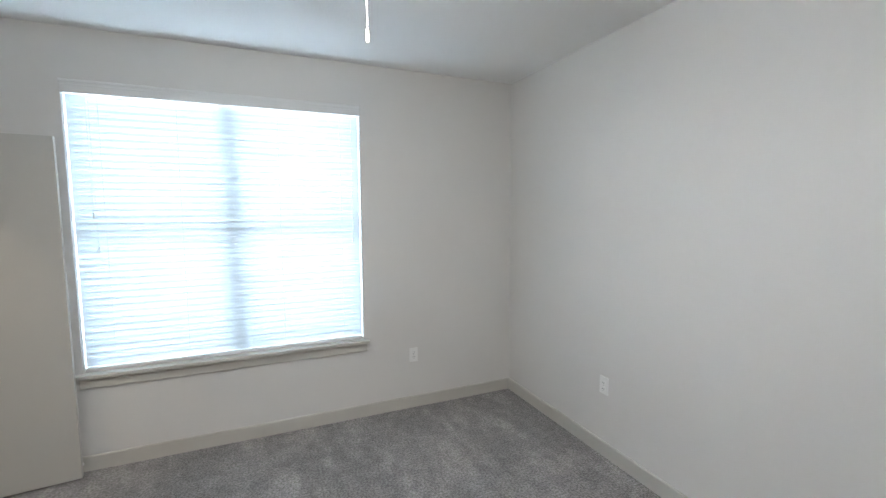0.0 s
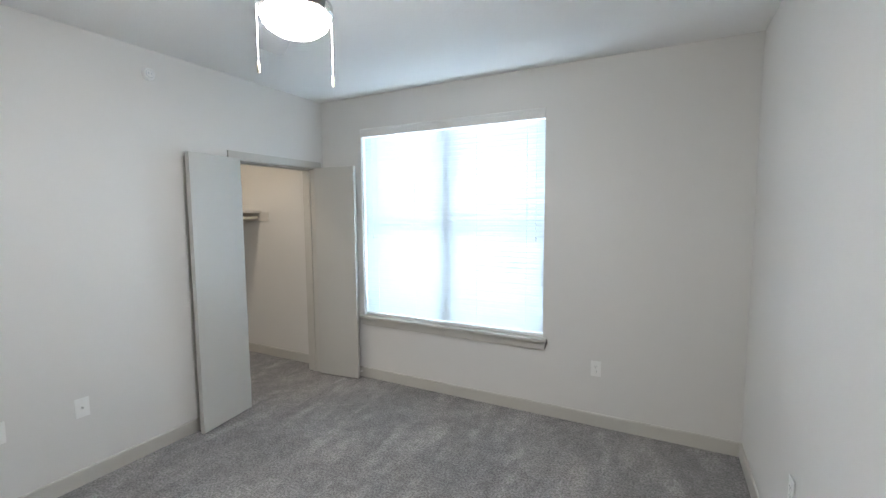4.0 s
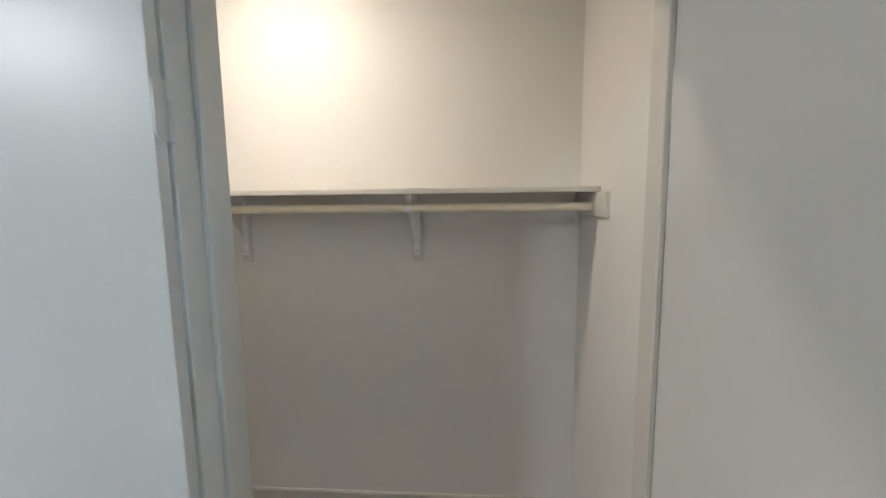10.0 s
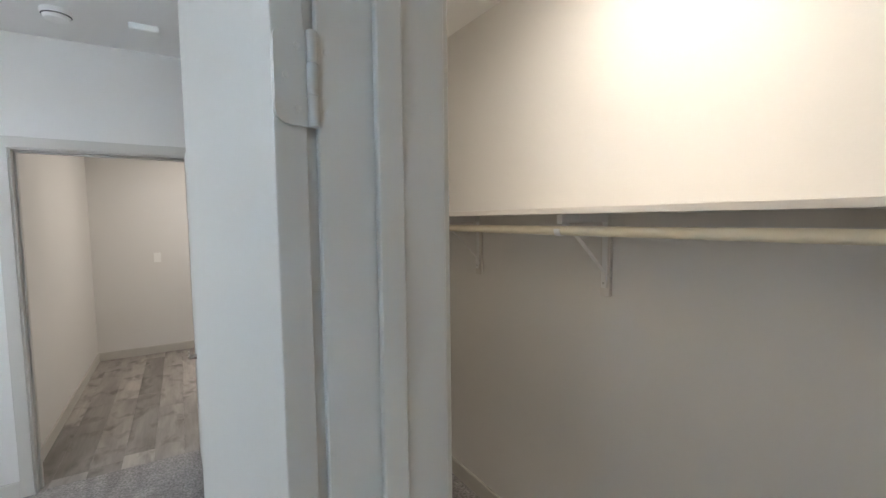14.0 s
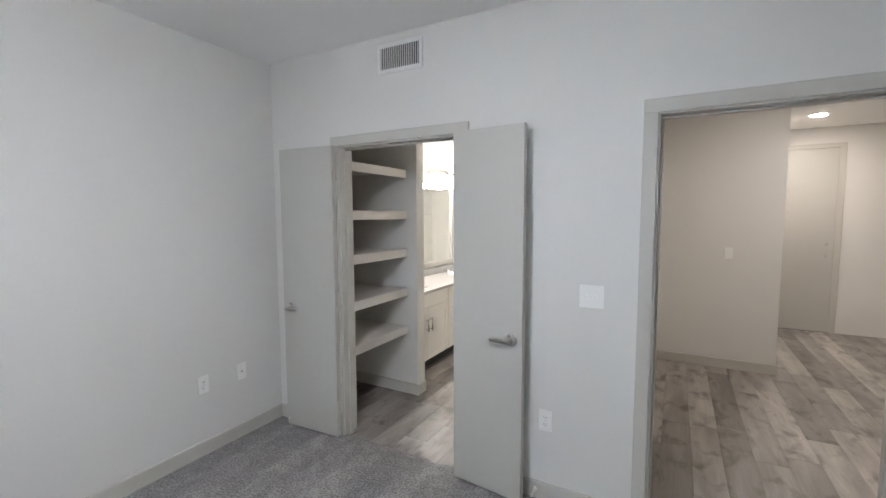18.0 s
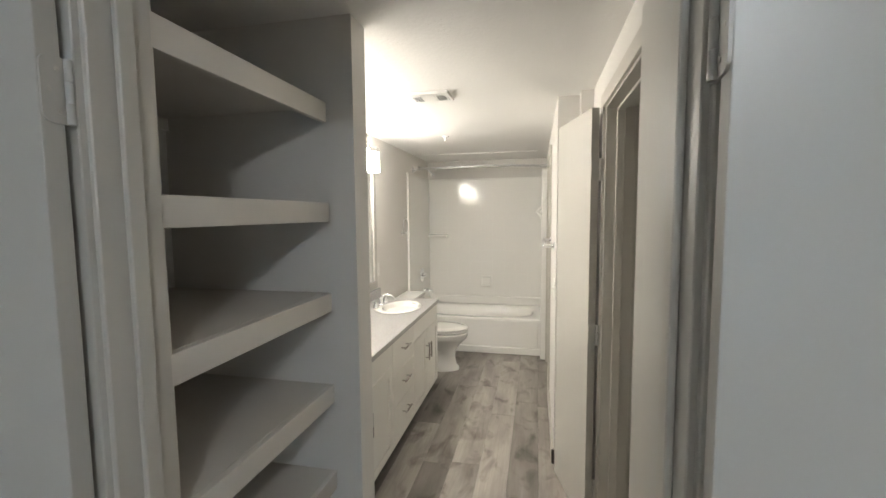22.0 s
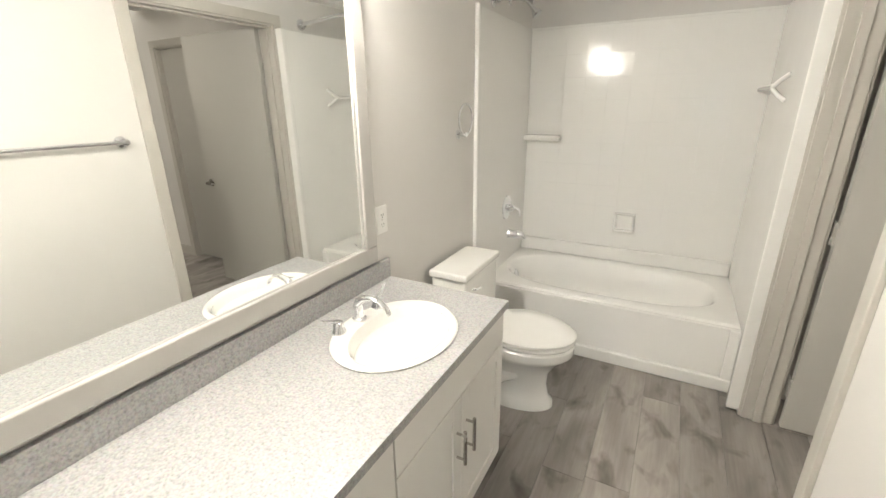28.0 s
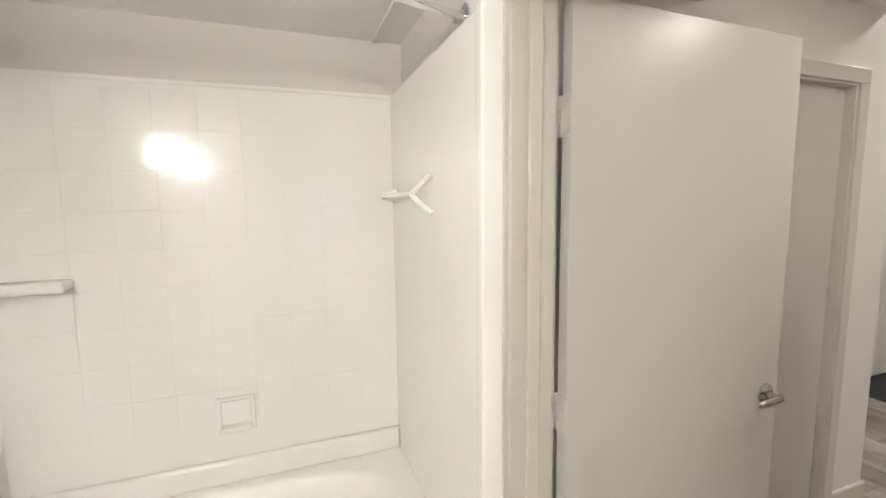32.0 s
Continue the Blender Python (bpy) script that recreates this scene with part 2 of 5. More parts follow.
def granite_material():
    m = material("speckled_laminate", (0.6, 0.58, 0.55), 0.3, bump=0.0)
    n, l = m.node_tree.nodes, m.node_tree.links
    b = n["Principled BSDF"]
    co = n.new("ShaderNodeTexCoord")
    a, c = n.new("ShaderNodeTexNoise"), n.new("ShaderNodeTexVoronoi")
    a.inputs["Scale"].default_value, a.inputs["Detail"].default_value = 150, 4
    c.inputs["Scale"].default_value = 140
    l.new(co.outputs["Object"], a.inputs["Vector"])
    l.new(co.outputs["Object"], c.inputs["Vector"])
    r = n.new("ShaderNodeValToRGB")
    e = r.color_ramp.elements
    e[0].position, e[0].color = 0.30, (0.315, 0.298, 0.284, 1)
    e[1].position, e[1].color = 0.62, (0.50, 0.488, 0.472, 1)
    mid = e.new(0.43)
    mid.color = (0.41, 0.397, 0.385, 1)
    l.new(a.outputs["Fac"], r.inputs["Fac"])
    mix = n.new("ShaderNodeMix")
    mix.data_type, mix.blend_type = "RGBA", "MULTIPLY"
    mix.inputs["Factor"].default_value = 0.2
    l.new(r.outputs["Color"], mix.inputs["A"])
    l.new(c.outputs["Color"], mix.inputs["B"])
    hs = n.new("ShaderNodeHueSaturation")
    hs.inputs["Saturation"].default_value, hs.inputs["Value"].default_value = 0.45, 0.95
    l.new(mix.outputs["Result"], hs.inputs["Color"])
    l.new(hs.outputs["Color"], b.inputs["Base Color"])
    return m


def slat_material():
    m = bpy.data.materials.new("blind_slat")
    m.use_nodes = True
    n, l = m.node_tree.nodes, m.node_tree.links
    b = n["Principled BSDF"]
    b.inputs["Base Color"].default_value, b.inputs["Roughness"].default_value = (0.82, 0.83, 0.83, 1), 0.45
    tr, mx = n.new("ShaderNodeBsdfTranslucent"), n.new("ShaderNodeMixShader")
    tr.inputs["Color"].default_value = (0.74, 0.79, 0.82, 1)
    mx.inputs["Fac"].default_value = 0.20
    l.new(b.outputs["BSDF"], mx.inputs[1])
    l.new(tr.outputs["BSDF"], mx.inputs[2])
    l.new(mx.outputs["Shader"], n["Material Output"].inputs["Surface"])
    return m


def glass_material():
    m = bpy.data.materials.new("window_glass")
    m.use_nodes = True
    b = m.node_tree.nodes["Principled BSDF"]
    b.inputs["Roughness"].default_value, b.inputs["Transmission Weight"].default_value, b.inputs["IOR"].default_value = 0.0, 1.0, 1.45
    return m


def mirror_material():
    m = bpy.data.materials.new("mirror")
    m.use_nodes = True
    b = m.node_tree.nodes["Principled BSDF"]
    b.inputs["Base Color"].default_value = (0.90, 0.915, 0.90, 1)
    b.inputs["Metallic"].default_value, b.inputs["Roughness"].default_value = 1.0, 0.01
    return m


CARPET, PLANK, GRANITE, SLAT, GLASS, MIRROR = carpet_material(), plank_material(), granite_material(), slat_material(), glass_material(), mirror_material()

# ---------------------------------------------------------------- mesh helpers


def box(bm, x0, x1, y0, y1, z0, z1, bevel=0.0, seg=2):
    vs = [bm.verts.new((x, y, z)) for x in (x0, x1) for y in (y0, y1) for z in (z0, z1)]
    fs = [bm.faces.new([vs[i] for i in q]) for q in ((0, 1, 3, 2), (4, 6, 7, 5), (0, 4, 5, 1), (2, 3, 7, 6), (0, 2, 6, 4), (1, 5, 7, 3))]
    if bevel:
        es = list({e for f in fs for e in f.edges})
        bmesh.ops.bevel(bm, geom=es, offset=bevel, segments=seg, affect="EDGES", profile=0.6)
    return bm


def boxed(*a, bevel=0.0, seg=2):
    return box(bmesh.new(), *a, bevel=bevel, seg=seg)


def loft(bm, rings, close=True, cap0=True, cap1=True):
    """Skin a list of rings of points, all with the same count."""
    vr = [[bm.verts.new(p) for p in r] for r in rings]
    k = len(vr[0])
    for a, b in zip(vr, vr[1:]):
        for i in range(k if close else k - 1):
            j = (i + 1) % k
            bm.faces.new((a[i], a[j], b[j], b[i]))
    if cap0:
        bm.faces.new(vr[0][::-1])
    if cap1:
        bm.faces.new(vr[-1])
    return bm


def lathe(bm, profile, m=Matrix(), n=24, cap0=True, cap1=True):
    """Turn (radius, height) pairs round the z axis of m."""
    rings = [[m @ Vector((r * math.cos(2 * math.pi * i / n), r * math.sin(2 * math.pi * i / n), z)) for i in range(n)] for r, z in profile]
    return loft(bm, rings, True, cap0, cap1)


def tube(bm, pts, r, n=12, closed=False):
    """A round bar along a line of points."""
    pts = [Vector(p) for p in pts]
    rings, up = [], None
    k = len(pts)
    for i, p in enumerate(pts):
        a, b = (pts[i - 1], pts[(i + 1) % k]) if closed else (pts[max(0, i - 1)], pts[min(k - 1, i + 1)])
        d = (b - a).normalized()
        if up is None:
            up = d.orthogonal().normalized()
        up = (up - d * up.dot(d)).normalized()
        side = d.cross(up)
        rings.append([p + r * (math.cos(t) * up + math.sin(t) * side) for t in (2 * math.pi * j / n for j in range(n))])
    if closed:
        rings.append(rings[0])
    loft(bm, rings, True, not closed, not closed)
    if closed:
        bmesh.ops.remove_doubles(bm, verts=bm.verts, dist=1e-6)
    return bm


def finish(name, bm, mat, smooth=False, angle=40):
    bmesh.ops.recalc_face_normals(bm, faces=bm.faces)
    me = bpy.data.meshes.new(name)
    bm.to_mesh(me)
    bm.free()
    me.materials.append(mat)
    if smooth:
        me.polygons.foreach_set("use_smooth", [True] * len(me.polygons))
        me.set_sharp_from_angle(angle=radians(angle))
    return me


def solid(name, bm, mat, label, category="", kind="", smooth=False, group="", m=None):
    """A thing that is one mesh."""
    ob = new(name, finish(name, bm, mat, smooth))
    if m is not None:
        ob.matrix_world = m
    return tagged(ob, label, category, group, kind)


def thing(name, m, label, category, group="", kind=""):
    """A thing made of parts: an empty at its base."""
    ob = new(name)
    ob.empty_display_size = 0.05
    ob.matrix_world = m
    return tagged(ob, label, category, group, kind)


def part(name, bm, mat, parent, label="", smooth=False):
    ob = new(name, finish(name, bm, mat, smooth))
    ob.parent = parent
    return tagged(ob, label)


def again(ob, m):
    """Another part like ob, on the same mesh, elsewhere on the same parent."""
    o = ob.copy()
    scene.collection.objects.link(o)
    o.matrix_local = m
    return o


def ellipse(cx, cy, rx, ry, z, n=40, power=2.0):
    out = []
    for i in range(n):
        t = 2 * math.pi * i / n
        c, s = math.cos(t), math.sin(t)
        out.append((cx + rx * math.copysign(abs(c) ** (2 / power), c), cy + ry * math.copysign(abs(s) ** (2 / power), s), z))
    return out


# ---------------------------------------------------------------- structure


def wall(name, axis, at, thick, a0, a1, height, holes, label, z0=0.0):
    """A wall across an axis: from at to at + thick, from a0 to a1, with holes (a, a, z, z)."""
    bm = bmesh.new()
    lo, hi = min(at, at + thick), max(at, at + thick)

    def piece(p0, p1, q0, q1):
        if p1 - p0 > 1e-4 and q1 - q0 > 1e-4:
            box(bm, *((lo, hi, p0, p1) if axis == "x" else (p0, p1, lo, hi)), q0, q1)

    cur = a0
    for h0, h1, b0, b1 in sorted(holes):
        piece(cur, h0, z0, height)
        piece(h0, h1, z0, b0)
        piece(h0, h1, b1, height)
        cur = h1
    piece(cur, a1, z0, height)
    bmesh.ops.remove_doubles(bm, verts=bm.verts, dist=1e-5)
    inner = [f for f in bm.faces if any(o is not f and (o.calc_center_median() - f.calc_center_median()).length < 1e-5 for e in f.edges for o in e.link_faces)]
    bmesh.ops.delete(bm, geom=inner, context="FACES")
    return solid(name, bm, PAINT, label, "wall", "structure")


CLO = (2.318, 3.216)      # closet doorway along y
BAT = (0.668, 1.604)      # bathroom doorway along x
ENT = (-1.230, -0.340)    # hall doorway along x
BCL = (-2.048, -1.080)    # bathroom closet doorway along y
BDO = (-4.462, -3.540)    # bathroom side door along y
DH = 2.045                # door openings' height

wall("wall_north", "y", BY1, 0.16, BX0 - 0.12, BX1 + 0.12, BH, [WIN], "warm grey painted wall with the window")
wall("wall_west", "x", BX0, CX1 - BX0, BY0 - 0.12, BY1, BH, [(*CLO, 0, DH)], "warm grey painted wall with the closet doorway")
wall("wall_east", "x", BX1, 0.12, BY0 - 0.12, BY1, BH, [], "plain warm grey painted bedroom wall")
wall("wall_south", "y", BY0, -0.12, BX0, BX1, BH, [(*ENT, 0, DH), (*BAT, 0, DH)], "warm grey painted wall with two doorways")
wall("wall_closet_back", "x", CX0, -0.12, CY0 - 0.12, CY1 + 0.12, BH, [], "plain beige painted closet back wall")
wall("wall_closet_north", "y", CY1, 0.12, CX0, CX1, BH, [], "plain beige painted closet end wall")
wall("wall_closet_south", "y", CY0, -0.12, CX0, CX1, BH, [], "beige painted closet end wall with wall plates")
wall("wall_bath_east", "x", EX, 0.12, TBACK - 0.12, BY0 - 0.12, TH, [], "cream painted bathroom wall behind the vanity")
wall("wall_bath_back", "y", TBACK, -0.12, WX2 - 0.12, EX, TH, [], "bathroom wall behind the bathtub")
wall("wall_linen", "y", -1.365, -0.115, 1.495, EX, TH, [], "painted partition between linen shelves and vanity")
wall("wall_bath_west_front", "x", WX1, -0.12, -2.60, BY0 - 0.12, TH, [(*BCL, 0, DH)], "painted bathroom wall with the closet doorway")
wall("wall_bath_west", "x", WX2, -0.12, TBACK, -2.60, TH, [(*BDO, 0, DH)], "painted bathroom wall with the side doorway")
wall("wall_bath_jog", "y", -2.60, -0.12, WX1 - 0.12, WX2 - 0.12, TH, [], "short painted return wall beside the closet doorway")
wall("wall_bath_closet_back", "x", HX + 0.20, -0.20, HY, BY0 - 0.12, BH, [], "painted wall between hall and bathroom closet")
wall("wall_bath_closet_south", "y", -2.50, -0.10, HX + 0.20, WX2 - 0.12, BH, [], "painted end wall of the bathroom closet")
wall("wall_hall_far", "y", HY, -0.12, -1.33, WX2 - 0.12, BH, [], "beige painted wall at the end of the hall")
wall("wall_hall_corner", "x", -1.43, 0.12, -5.58, -4.84, BH, [], "beige painted corridor wall towards the front door")
wall("wall_front", "y", -5.58, -0.12, -3.6, -1.25, BH, [(-2.236, -1.352, 0, 2.415)], "painted wall around the front door")
wall("wall_hall_west", "x", -3.6, -0.12, -5.7, BY0 - 0.12, BH, [], "plain painted wall closing the hall")
wall("wall_hall_north", "y", BY0 - 0.12, -0.02, -3.6, BX0 - 0.0, BH, [], "plain painted wall beside the hall doorway")
wall("wall_lobby_south", "y", -4.72, -0.12, -1.43, WX2 - 0.12, BH, [(-1.115, -0.335, 0, DH)], "plain painted wall of the small lobby")

# floors and ceilings
bm = bmesh.new()
box(bm, BX0, BX1, BY0 - 0.02, BY1, -0.06, 0.0)
box(bm, CX0, CX1, CY0, CY1, -0.06, 0.0)
box(bm, CX1, BX0, CLO[0], CLO[1], -0.06, 0.0)
solid("floor", bm, CARPET, "grey-brown cut-pile carpet with vacuum marks", "carpet", "structure")
bm = bmesh.new()
box(bm, -3.72, EX, -5.7, BY0 - 0.02, -0.08, -0.012)
subfloor = solid("floor_planks", bm, DARK, "grey-brown wood-look vinyl plank floor", "floor", "structure")
solid("ceiling", boxed(CX0 - 0.12, BX1 + 0.12, BY0 - 0.12, BY1 + 0.16, BH, BH + 0.1), CEIL, "white textured bedroom ceiling", "ceiling", "structure")
solid("ceiling_bath", boxed(WX1 - 0.72, EX + 0.12, TBACK - 0.12, BY0 - 0.12, TH, TH + 0.1), CEIL, "low white textured bathroom ceiling", "ceiling", "structure")
solid("ceiling_hall", boxed(-3.72, -0.16, -5.7, BY0 - 0.12, BH, BH + 0.1), CEIL, "white hall ceiling", "ceiling", "structure")
solid("ceiling_lobby", boxed(-1.29, WX2 - 0.12, -4.72, HY - 0.12, TH + 0.12, TH + 0.22), CEIL, "white lobby ceiling", "ceiling", "structure")


def baseboard(axis, at, a0, a1, side):
    """A run of baseboard on the wall face at "at" across an axis, from a0 to a1, on its side +1 or -1."""
    bm = bmesh.new()
    prof = [(-0.001, 0.0), (0.013, 0.0), (0.013, 0.088), (0.009, 0.096), (-0.001, 0.096)]
    loft(bm, [[((at + side * p, s, z) if axis == "x" else (s, at + side * p, z)) for p, z in prof] for s in (a0, a1)])
    solid("baseboard", bm, TRIM, "taupe painted flat baseboard along the wall", "baseboard", "structure")


CW = 0.056
for run in (("y", BY1, BX0, BX1, -1), ("x", BX1, BY0, BY1 - 0.013, -1), ("x", BX0, BY0 + 0.013, CLO[0] - CW, 1), ("x", BX0, CLO[1] + CW, BY1 - 0.013, 1),
            ("y", BY0, ENT[1] + CW, BAT[0] - CW, 1), ("y", BY0, BAT[1] + CW, BX1 - 0.013, 1),
            ("x", CX0, CY0, CY1, 1), ("y", CY1, CX0 + 0.013, CX1, -1), ("y", CY0, CX0 + 0.013, CX1, 1), ("x", CX1, CY0 + 0.013, CLO[0] - CW, -1),
            ("y", -1.365, 1.483, EX, 1), ("x", 1.495, -1.48, -1.365, -1), ("x", EX, -1.352, BY0 - 0.12, -1),
            ("x", WX2, BDO[1] + CW, -2.587, 1), ("y", -2.60, WX1, WX2 + 0.013, 1), ("x", WX1, -2.587, BCL[0] - CW, 1), ("x", WX1, BCL[1] + CW, BY0 - 0.12, 1),
            ("x", EX, -4.60, -3.60, -1), ("x", WX2, -4.60, BDO[0] - CW, 1),
            ("x", HX, HY, BY0 - 0.12, -1), ("y", HY, -1.343, HX - 0.013, 1), ("x", -1.43, -5.58, -4.72, -1),
            ("x", HX + 0.20, -2.50, BY0 - 0.12, 1), ("y", -2.50, HX + 0.213, WX1 - 0.12, 1), ("y", -4.72, -1.443, -1.115 - CW, 1), ("y", -4.72, -0.335 + CW, WX2 - 0.12, 1)):
    baseboard(*run)


def doorway(axis, at0, at1, a0, a1, height, label, faces=(True, True)):
    """Jambs, stops and flat casings of a doorway through a wall that lies between at0 and at1."""
    root = thing("trim", Matrix(), label, "door casing", kind="structure")
    lo, hi = min(at0, at1), max(at0, at1)

    def put(name, p0, p1, q0, q1, z0, z1, bevel=0.002):
        part(name, boxed(*((p0, p1, q0, q1) if axis == "x" else (q0, q1, p0, p1)), z0, z1, bevel=bevel, seg=1), TRIM, root)

    j = 0.018
    put("jamb", lo - 0.003, hi + 0.003, a0 - 0.001, a0 + j, 0, height - j)
    put("jamb", lo - 0.003, hi + 0.003, a1 - j, a1 + 0.001, 0, height - j)
    put("head_jamb", lo - 0.003, hi + 0.003, a0 - 0.001, a1 + 0.001, height - j, height + 0.001)
    mid = (lo + hi) / 2
    put("door_stop", mid - 0.017, mid + 0.017, a0 + j, a0 + j + 0.012, 0, height - j - 0.012)
    put("door_stop", mid - 0.017, mid + 0.017, a1 - j - 0.012, a1 - j, 0, height - j - 0.012)
    put("head_stop", mid - 0.017, mid + 0.017, a0 + j, a1 - j, height - j - 0.012, height - j)
    w, t = 0.062, 0.016
    for side, on in zip((lo - t, hi), faces):
        if on:
            put("side_casing", side, side + t, a0 - w + 0.008, a0 + 0.008, 0, height - 0.008)
            put("side_casing", side, side + t, a1 - 0.008, a1 + w - 0.008, 0, height - 0.008)
            put("head_casing", side, side + t, a0 - w + 0.008, a1 + w - 0.008, height - 0.008, height + w - 0.008)
    return root


closet_trim = doorway("x", BX0, CX1, *CLO, DH, "taupe painted flat casing of the closet doorway")
bath_trim = doorway("y", BY0, BY0 - 0.12, *BAT, DH, "taupe painted flat casing of the bathroom doorway")
for d in (-0.075, 0.075):
    c = (CLO[0] + CLO[1]) / 2 + d
    part("catch_plate", boxed(BX0 - 0.034, BX0 - 0.006, c - 0.032, c + 0.032, DH - 0.0215, DH - 0.0178, bevel=0.001, seg=1), WHITE_METAL, closet_trim, "small painted ball-catch plate")
    c = (BAT[0] + BAT[1]) / 2 + d
    part("catch_plate", boxed(c - 0.032, c + 0.032, BY0 - 0.034, BY0 - 0.006, DH - 0.0215, DH - 0.0178, bevel=0.001, seg=1), WHITE_METAL, bath_trim, "small painted ball-catch plate")
doorway("y", BY0, BY0 - 0.12, *ENT, DH, "taupe painted flat casing of the hall doorway")
doorway("x", WX1, WX1 - 0.12, *BCL, DH, "taupe painted casing of the bathroom closet doorway")
doorway("x", WX2, WX2 - 0.12, *BDO, DH, "taupe painted casing of the bathroom side doorway")

doorway("y", -4.72, -4.84, -1.115, -0.335, DH, "taupe painted casing of a closed lobby door", (False, True))

# ---------------------------------------------------------------- doors


def lever(parent, x, z, face, turn=1, mat=NICKEL):
    """A lever handle on one face (+1 or -1 along y) of a leaf; turn: which way the lever points along x."""
    root = bmesh.new()
    y0 = 0.042 if face > 0 else 0.006
    m = Matrix.Translation((x, y0, z)) @ Matrix.Rotation(radians(-90 * face), 4, "X")
    lathe(root, [(0.033, 0), (0.033, 0.005), (0.028, 0.010), (0.013, 0.013), (0.011, 0.042), (0.0125, 0.05)], m, 28)
    h = part("door_handle", root, mat, parent, "brushed nickel lever handle", True)
    bm = bmesh.new()
    n, rings = 12, []
    for s, (ry, rz) in ((0.0, (0.011, 0.011)), (0.015, (0.010, 0.012)), (0.05, (0.007, 0.013)), (0.085, (0.006, 0.011)), (0.108, (0.005, 0.007)), (0.113, (0.002, 0.003))):
        rings.append([(x + turn * (s - 0.004), y0 + face * (0.047 + 0.006 * math.sin(s * 20) + ry * math.cos(2 * math.pi * i / n)), z + rz * math.sin(2 * math.pi * i / n)) for i in range(n)])
    loft(bm, rings)
    part("lever", bm, mat, h, "", True)
    return h


def hinge(parent, z):
    """Painted butt hinge: one plate on the leaf's edge, one on the jamb, the knuckle between them."""
    bm = bmesh.new()
    for k in range(3):
        lathe(bm, [(0.0058, 0), (0.0065, 0.001), (0.0065, 0.0325), (0.0058, 0.0335)], Matrix.Translation((-0.006, 0.0, z + 0.034 * k)), 12)
    for side in (1, -1):
        rim = [(0.002, 0.0), (0.026, 0.0)] + [(0.026 + 0.015 * math.sin(a), 0.015 - 0.015 * math.cos(a)) for a in (k * math.pi / 10 for k in range(1, 6))]
        rim += [(y, 0.102 - h) for y, h in reversed(rim)]
        loft(bm, [[(x, side * y, z + h) for y, h in rim] for x in (-0.0038, 0.001)])
    h = part("hinge", bm, DOOR, parent, "painted butt hinge", True)
    for y, dz in ((0.016, 0.018), (0.029, 0.050), (0.016, 0.083)):
        for side in (1, -1):
            bm = bmesh.new()
            lathe(bm, [(0.0042, -0.0005), (0.0036, 0.0012), (0.0008, 0.0006)], Matrix.Translation((-0.0037, side * y, z + dz)) @ Matrix.Rotation(radians(-90), 4, "Y"), 8)
            part("screw", bm, TRIM, h, "", True)


def leaf(name, label, pin, angle, width, flip=1, height=2.025, handles=()):
    """A flush door leaf. The hinge pin at the origin, the leaf along +x, its thickness towards +y; flip mirrors it."""
    d = thing(name, Matrix.Translation((*pin, 0.012)) @ Matrix.Rotation(radians(angle), 4, "Z") @ Matrix.Diagonal((1, flip, 1, 1)), label, "door", kind="structure")
    part("slab", boxed(0.0, width, 0.006, 0.042, 0.0, height, bevel=0.002), DOOR, d)
    for face, turn in handles:
        lever(d, width - 0.062, 0.892, face, turn)
    for z in (0.155, 0.920, 1.695):
        hinge(d, z)
    return d


leaf("door_1", "greige painted flush closet door leaf, folded open", (-1.281, 2.334), -81, 0.462, flip=1)
leaf("door_2", "greige painted flush closet door leaf, standing open", (-1.268, 3.200), 6, 0.442, flip=-1)
leaf("door_3", "greige flush bathroom door leaf with lever, folded open", (1.606, -0.518), 3, 0.472, flip=1, handles=((1, -1), (-1, -1)))
leaf("door_4", "greige flush bathroom door leaf with lever, folded open", (0.676, -0.512), 174, 0.430, flip=-1, handles=((1, -1),))
leaf("door_5", "greige flush bedroom door with lever, open against the wall", (-1.243, -0.518), 91, 0.865, flip=-1, handles=((1, -1), (-1, -1)))
leaf("door_6", "pale painted flush closet door leaf, folded open", (0.592, -2.050), -75, 0.478, flip=1)
leaf("door_7", "pale painted flush closet door leaf, folded open", (0.596, -1.074), 89, 0.404, flip=-1)
leaf("door_8", "greige flush bathroom side door, open to the lobby", (0.604, -4.470), 181, 0.860, flip=-1, handles=((-1, -1), (1, -1)))
leaf("door_10", "greige flush lobby closet door, closed in its frame", (-1.095, -4.752), 0, 0.74, flip=-1)
front = thing("door_9", Matrix.Translation((-1.362, -5.60, 0.01)), "greige painted front door with deadbolts", "door", kind="structure")
part("slab", boxed(-0.864, 0.0, -0.045, 0.0, 0, 2.395, bevel=0.003), DOOR, front)
for x0, x1, lab in ((0.001, 0.015, "side_casing"), (-0.936, -0.866, "side_casing"), (-0.936, 0.015, "head_casing")):
    part(lab, boxed(x0, x1, 0.0, 0.036, 2.40 if lab[0] == "h" else -0.01, 2.46 if lab[0] == "h" else 2.40, bevel=0.002, seg=1), TRIM, front)
for z in (1.01, 1.16):
    bm = bmesh.new()
    lathe(bm, [(0.032, 0), (0.032, 0.012), (0.024, 0.024), (0.010, 0.026), (0.010, 0.05)], Matrix.Translation((-0.795, 0.0, z)) @ Matrix.Rotation(radians(-90), 4, "X"), 20)
    part("deadbolt", bm, NICKEL, front, "nickel deadbolt turn", True)
lever(front, -0.795, 0.875, -1, 1)
front.children[-1].matrix_local = Matrix.Translation((0, 0.0, 0)) @ Matrix.Diagonal((1, -1, 1, 1))

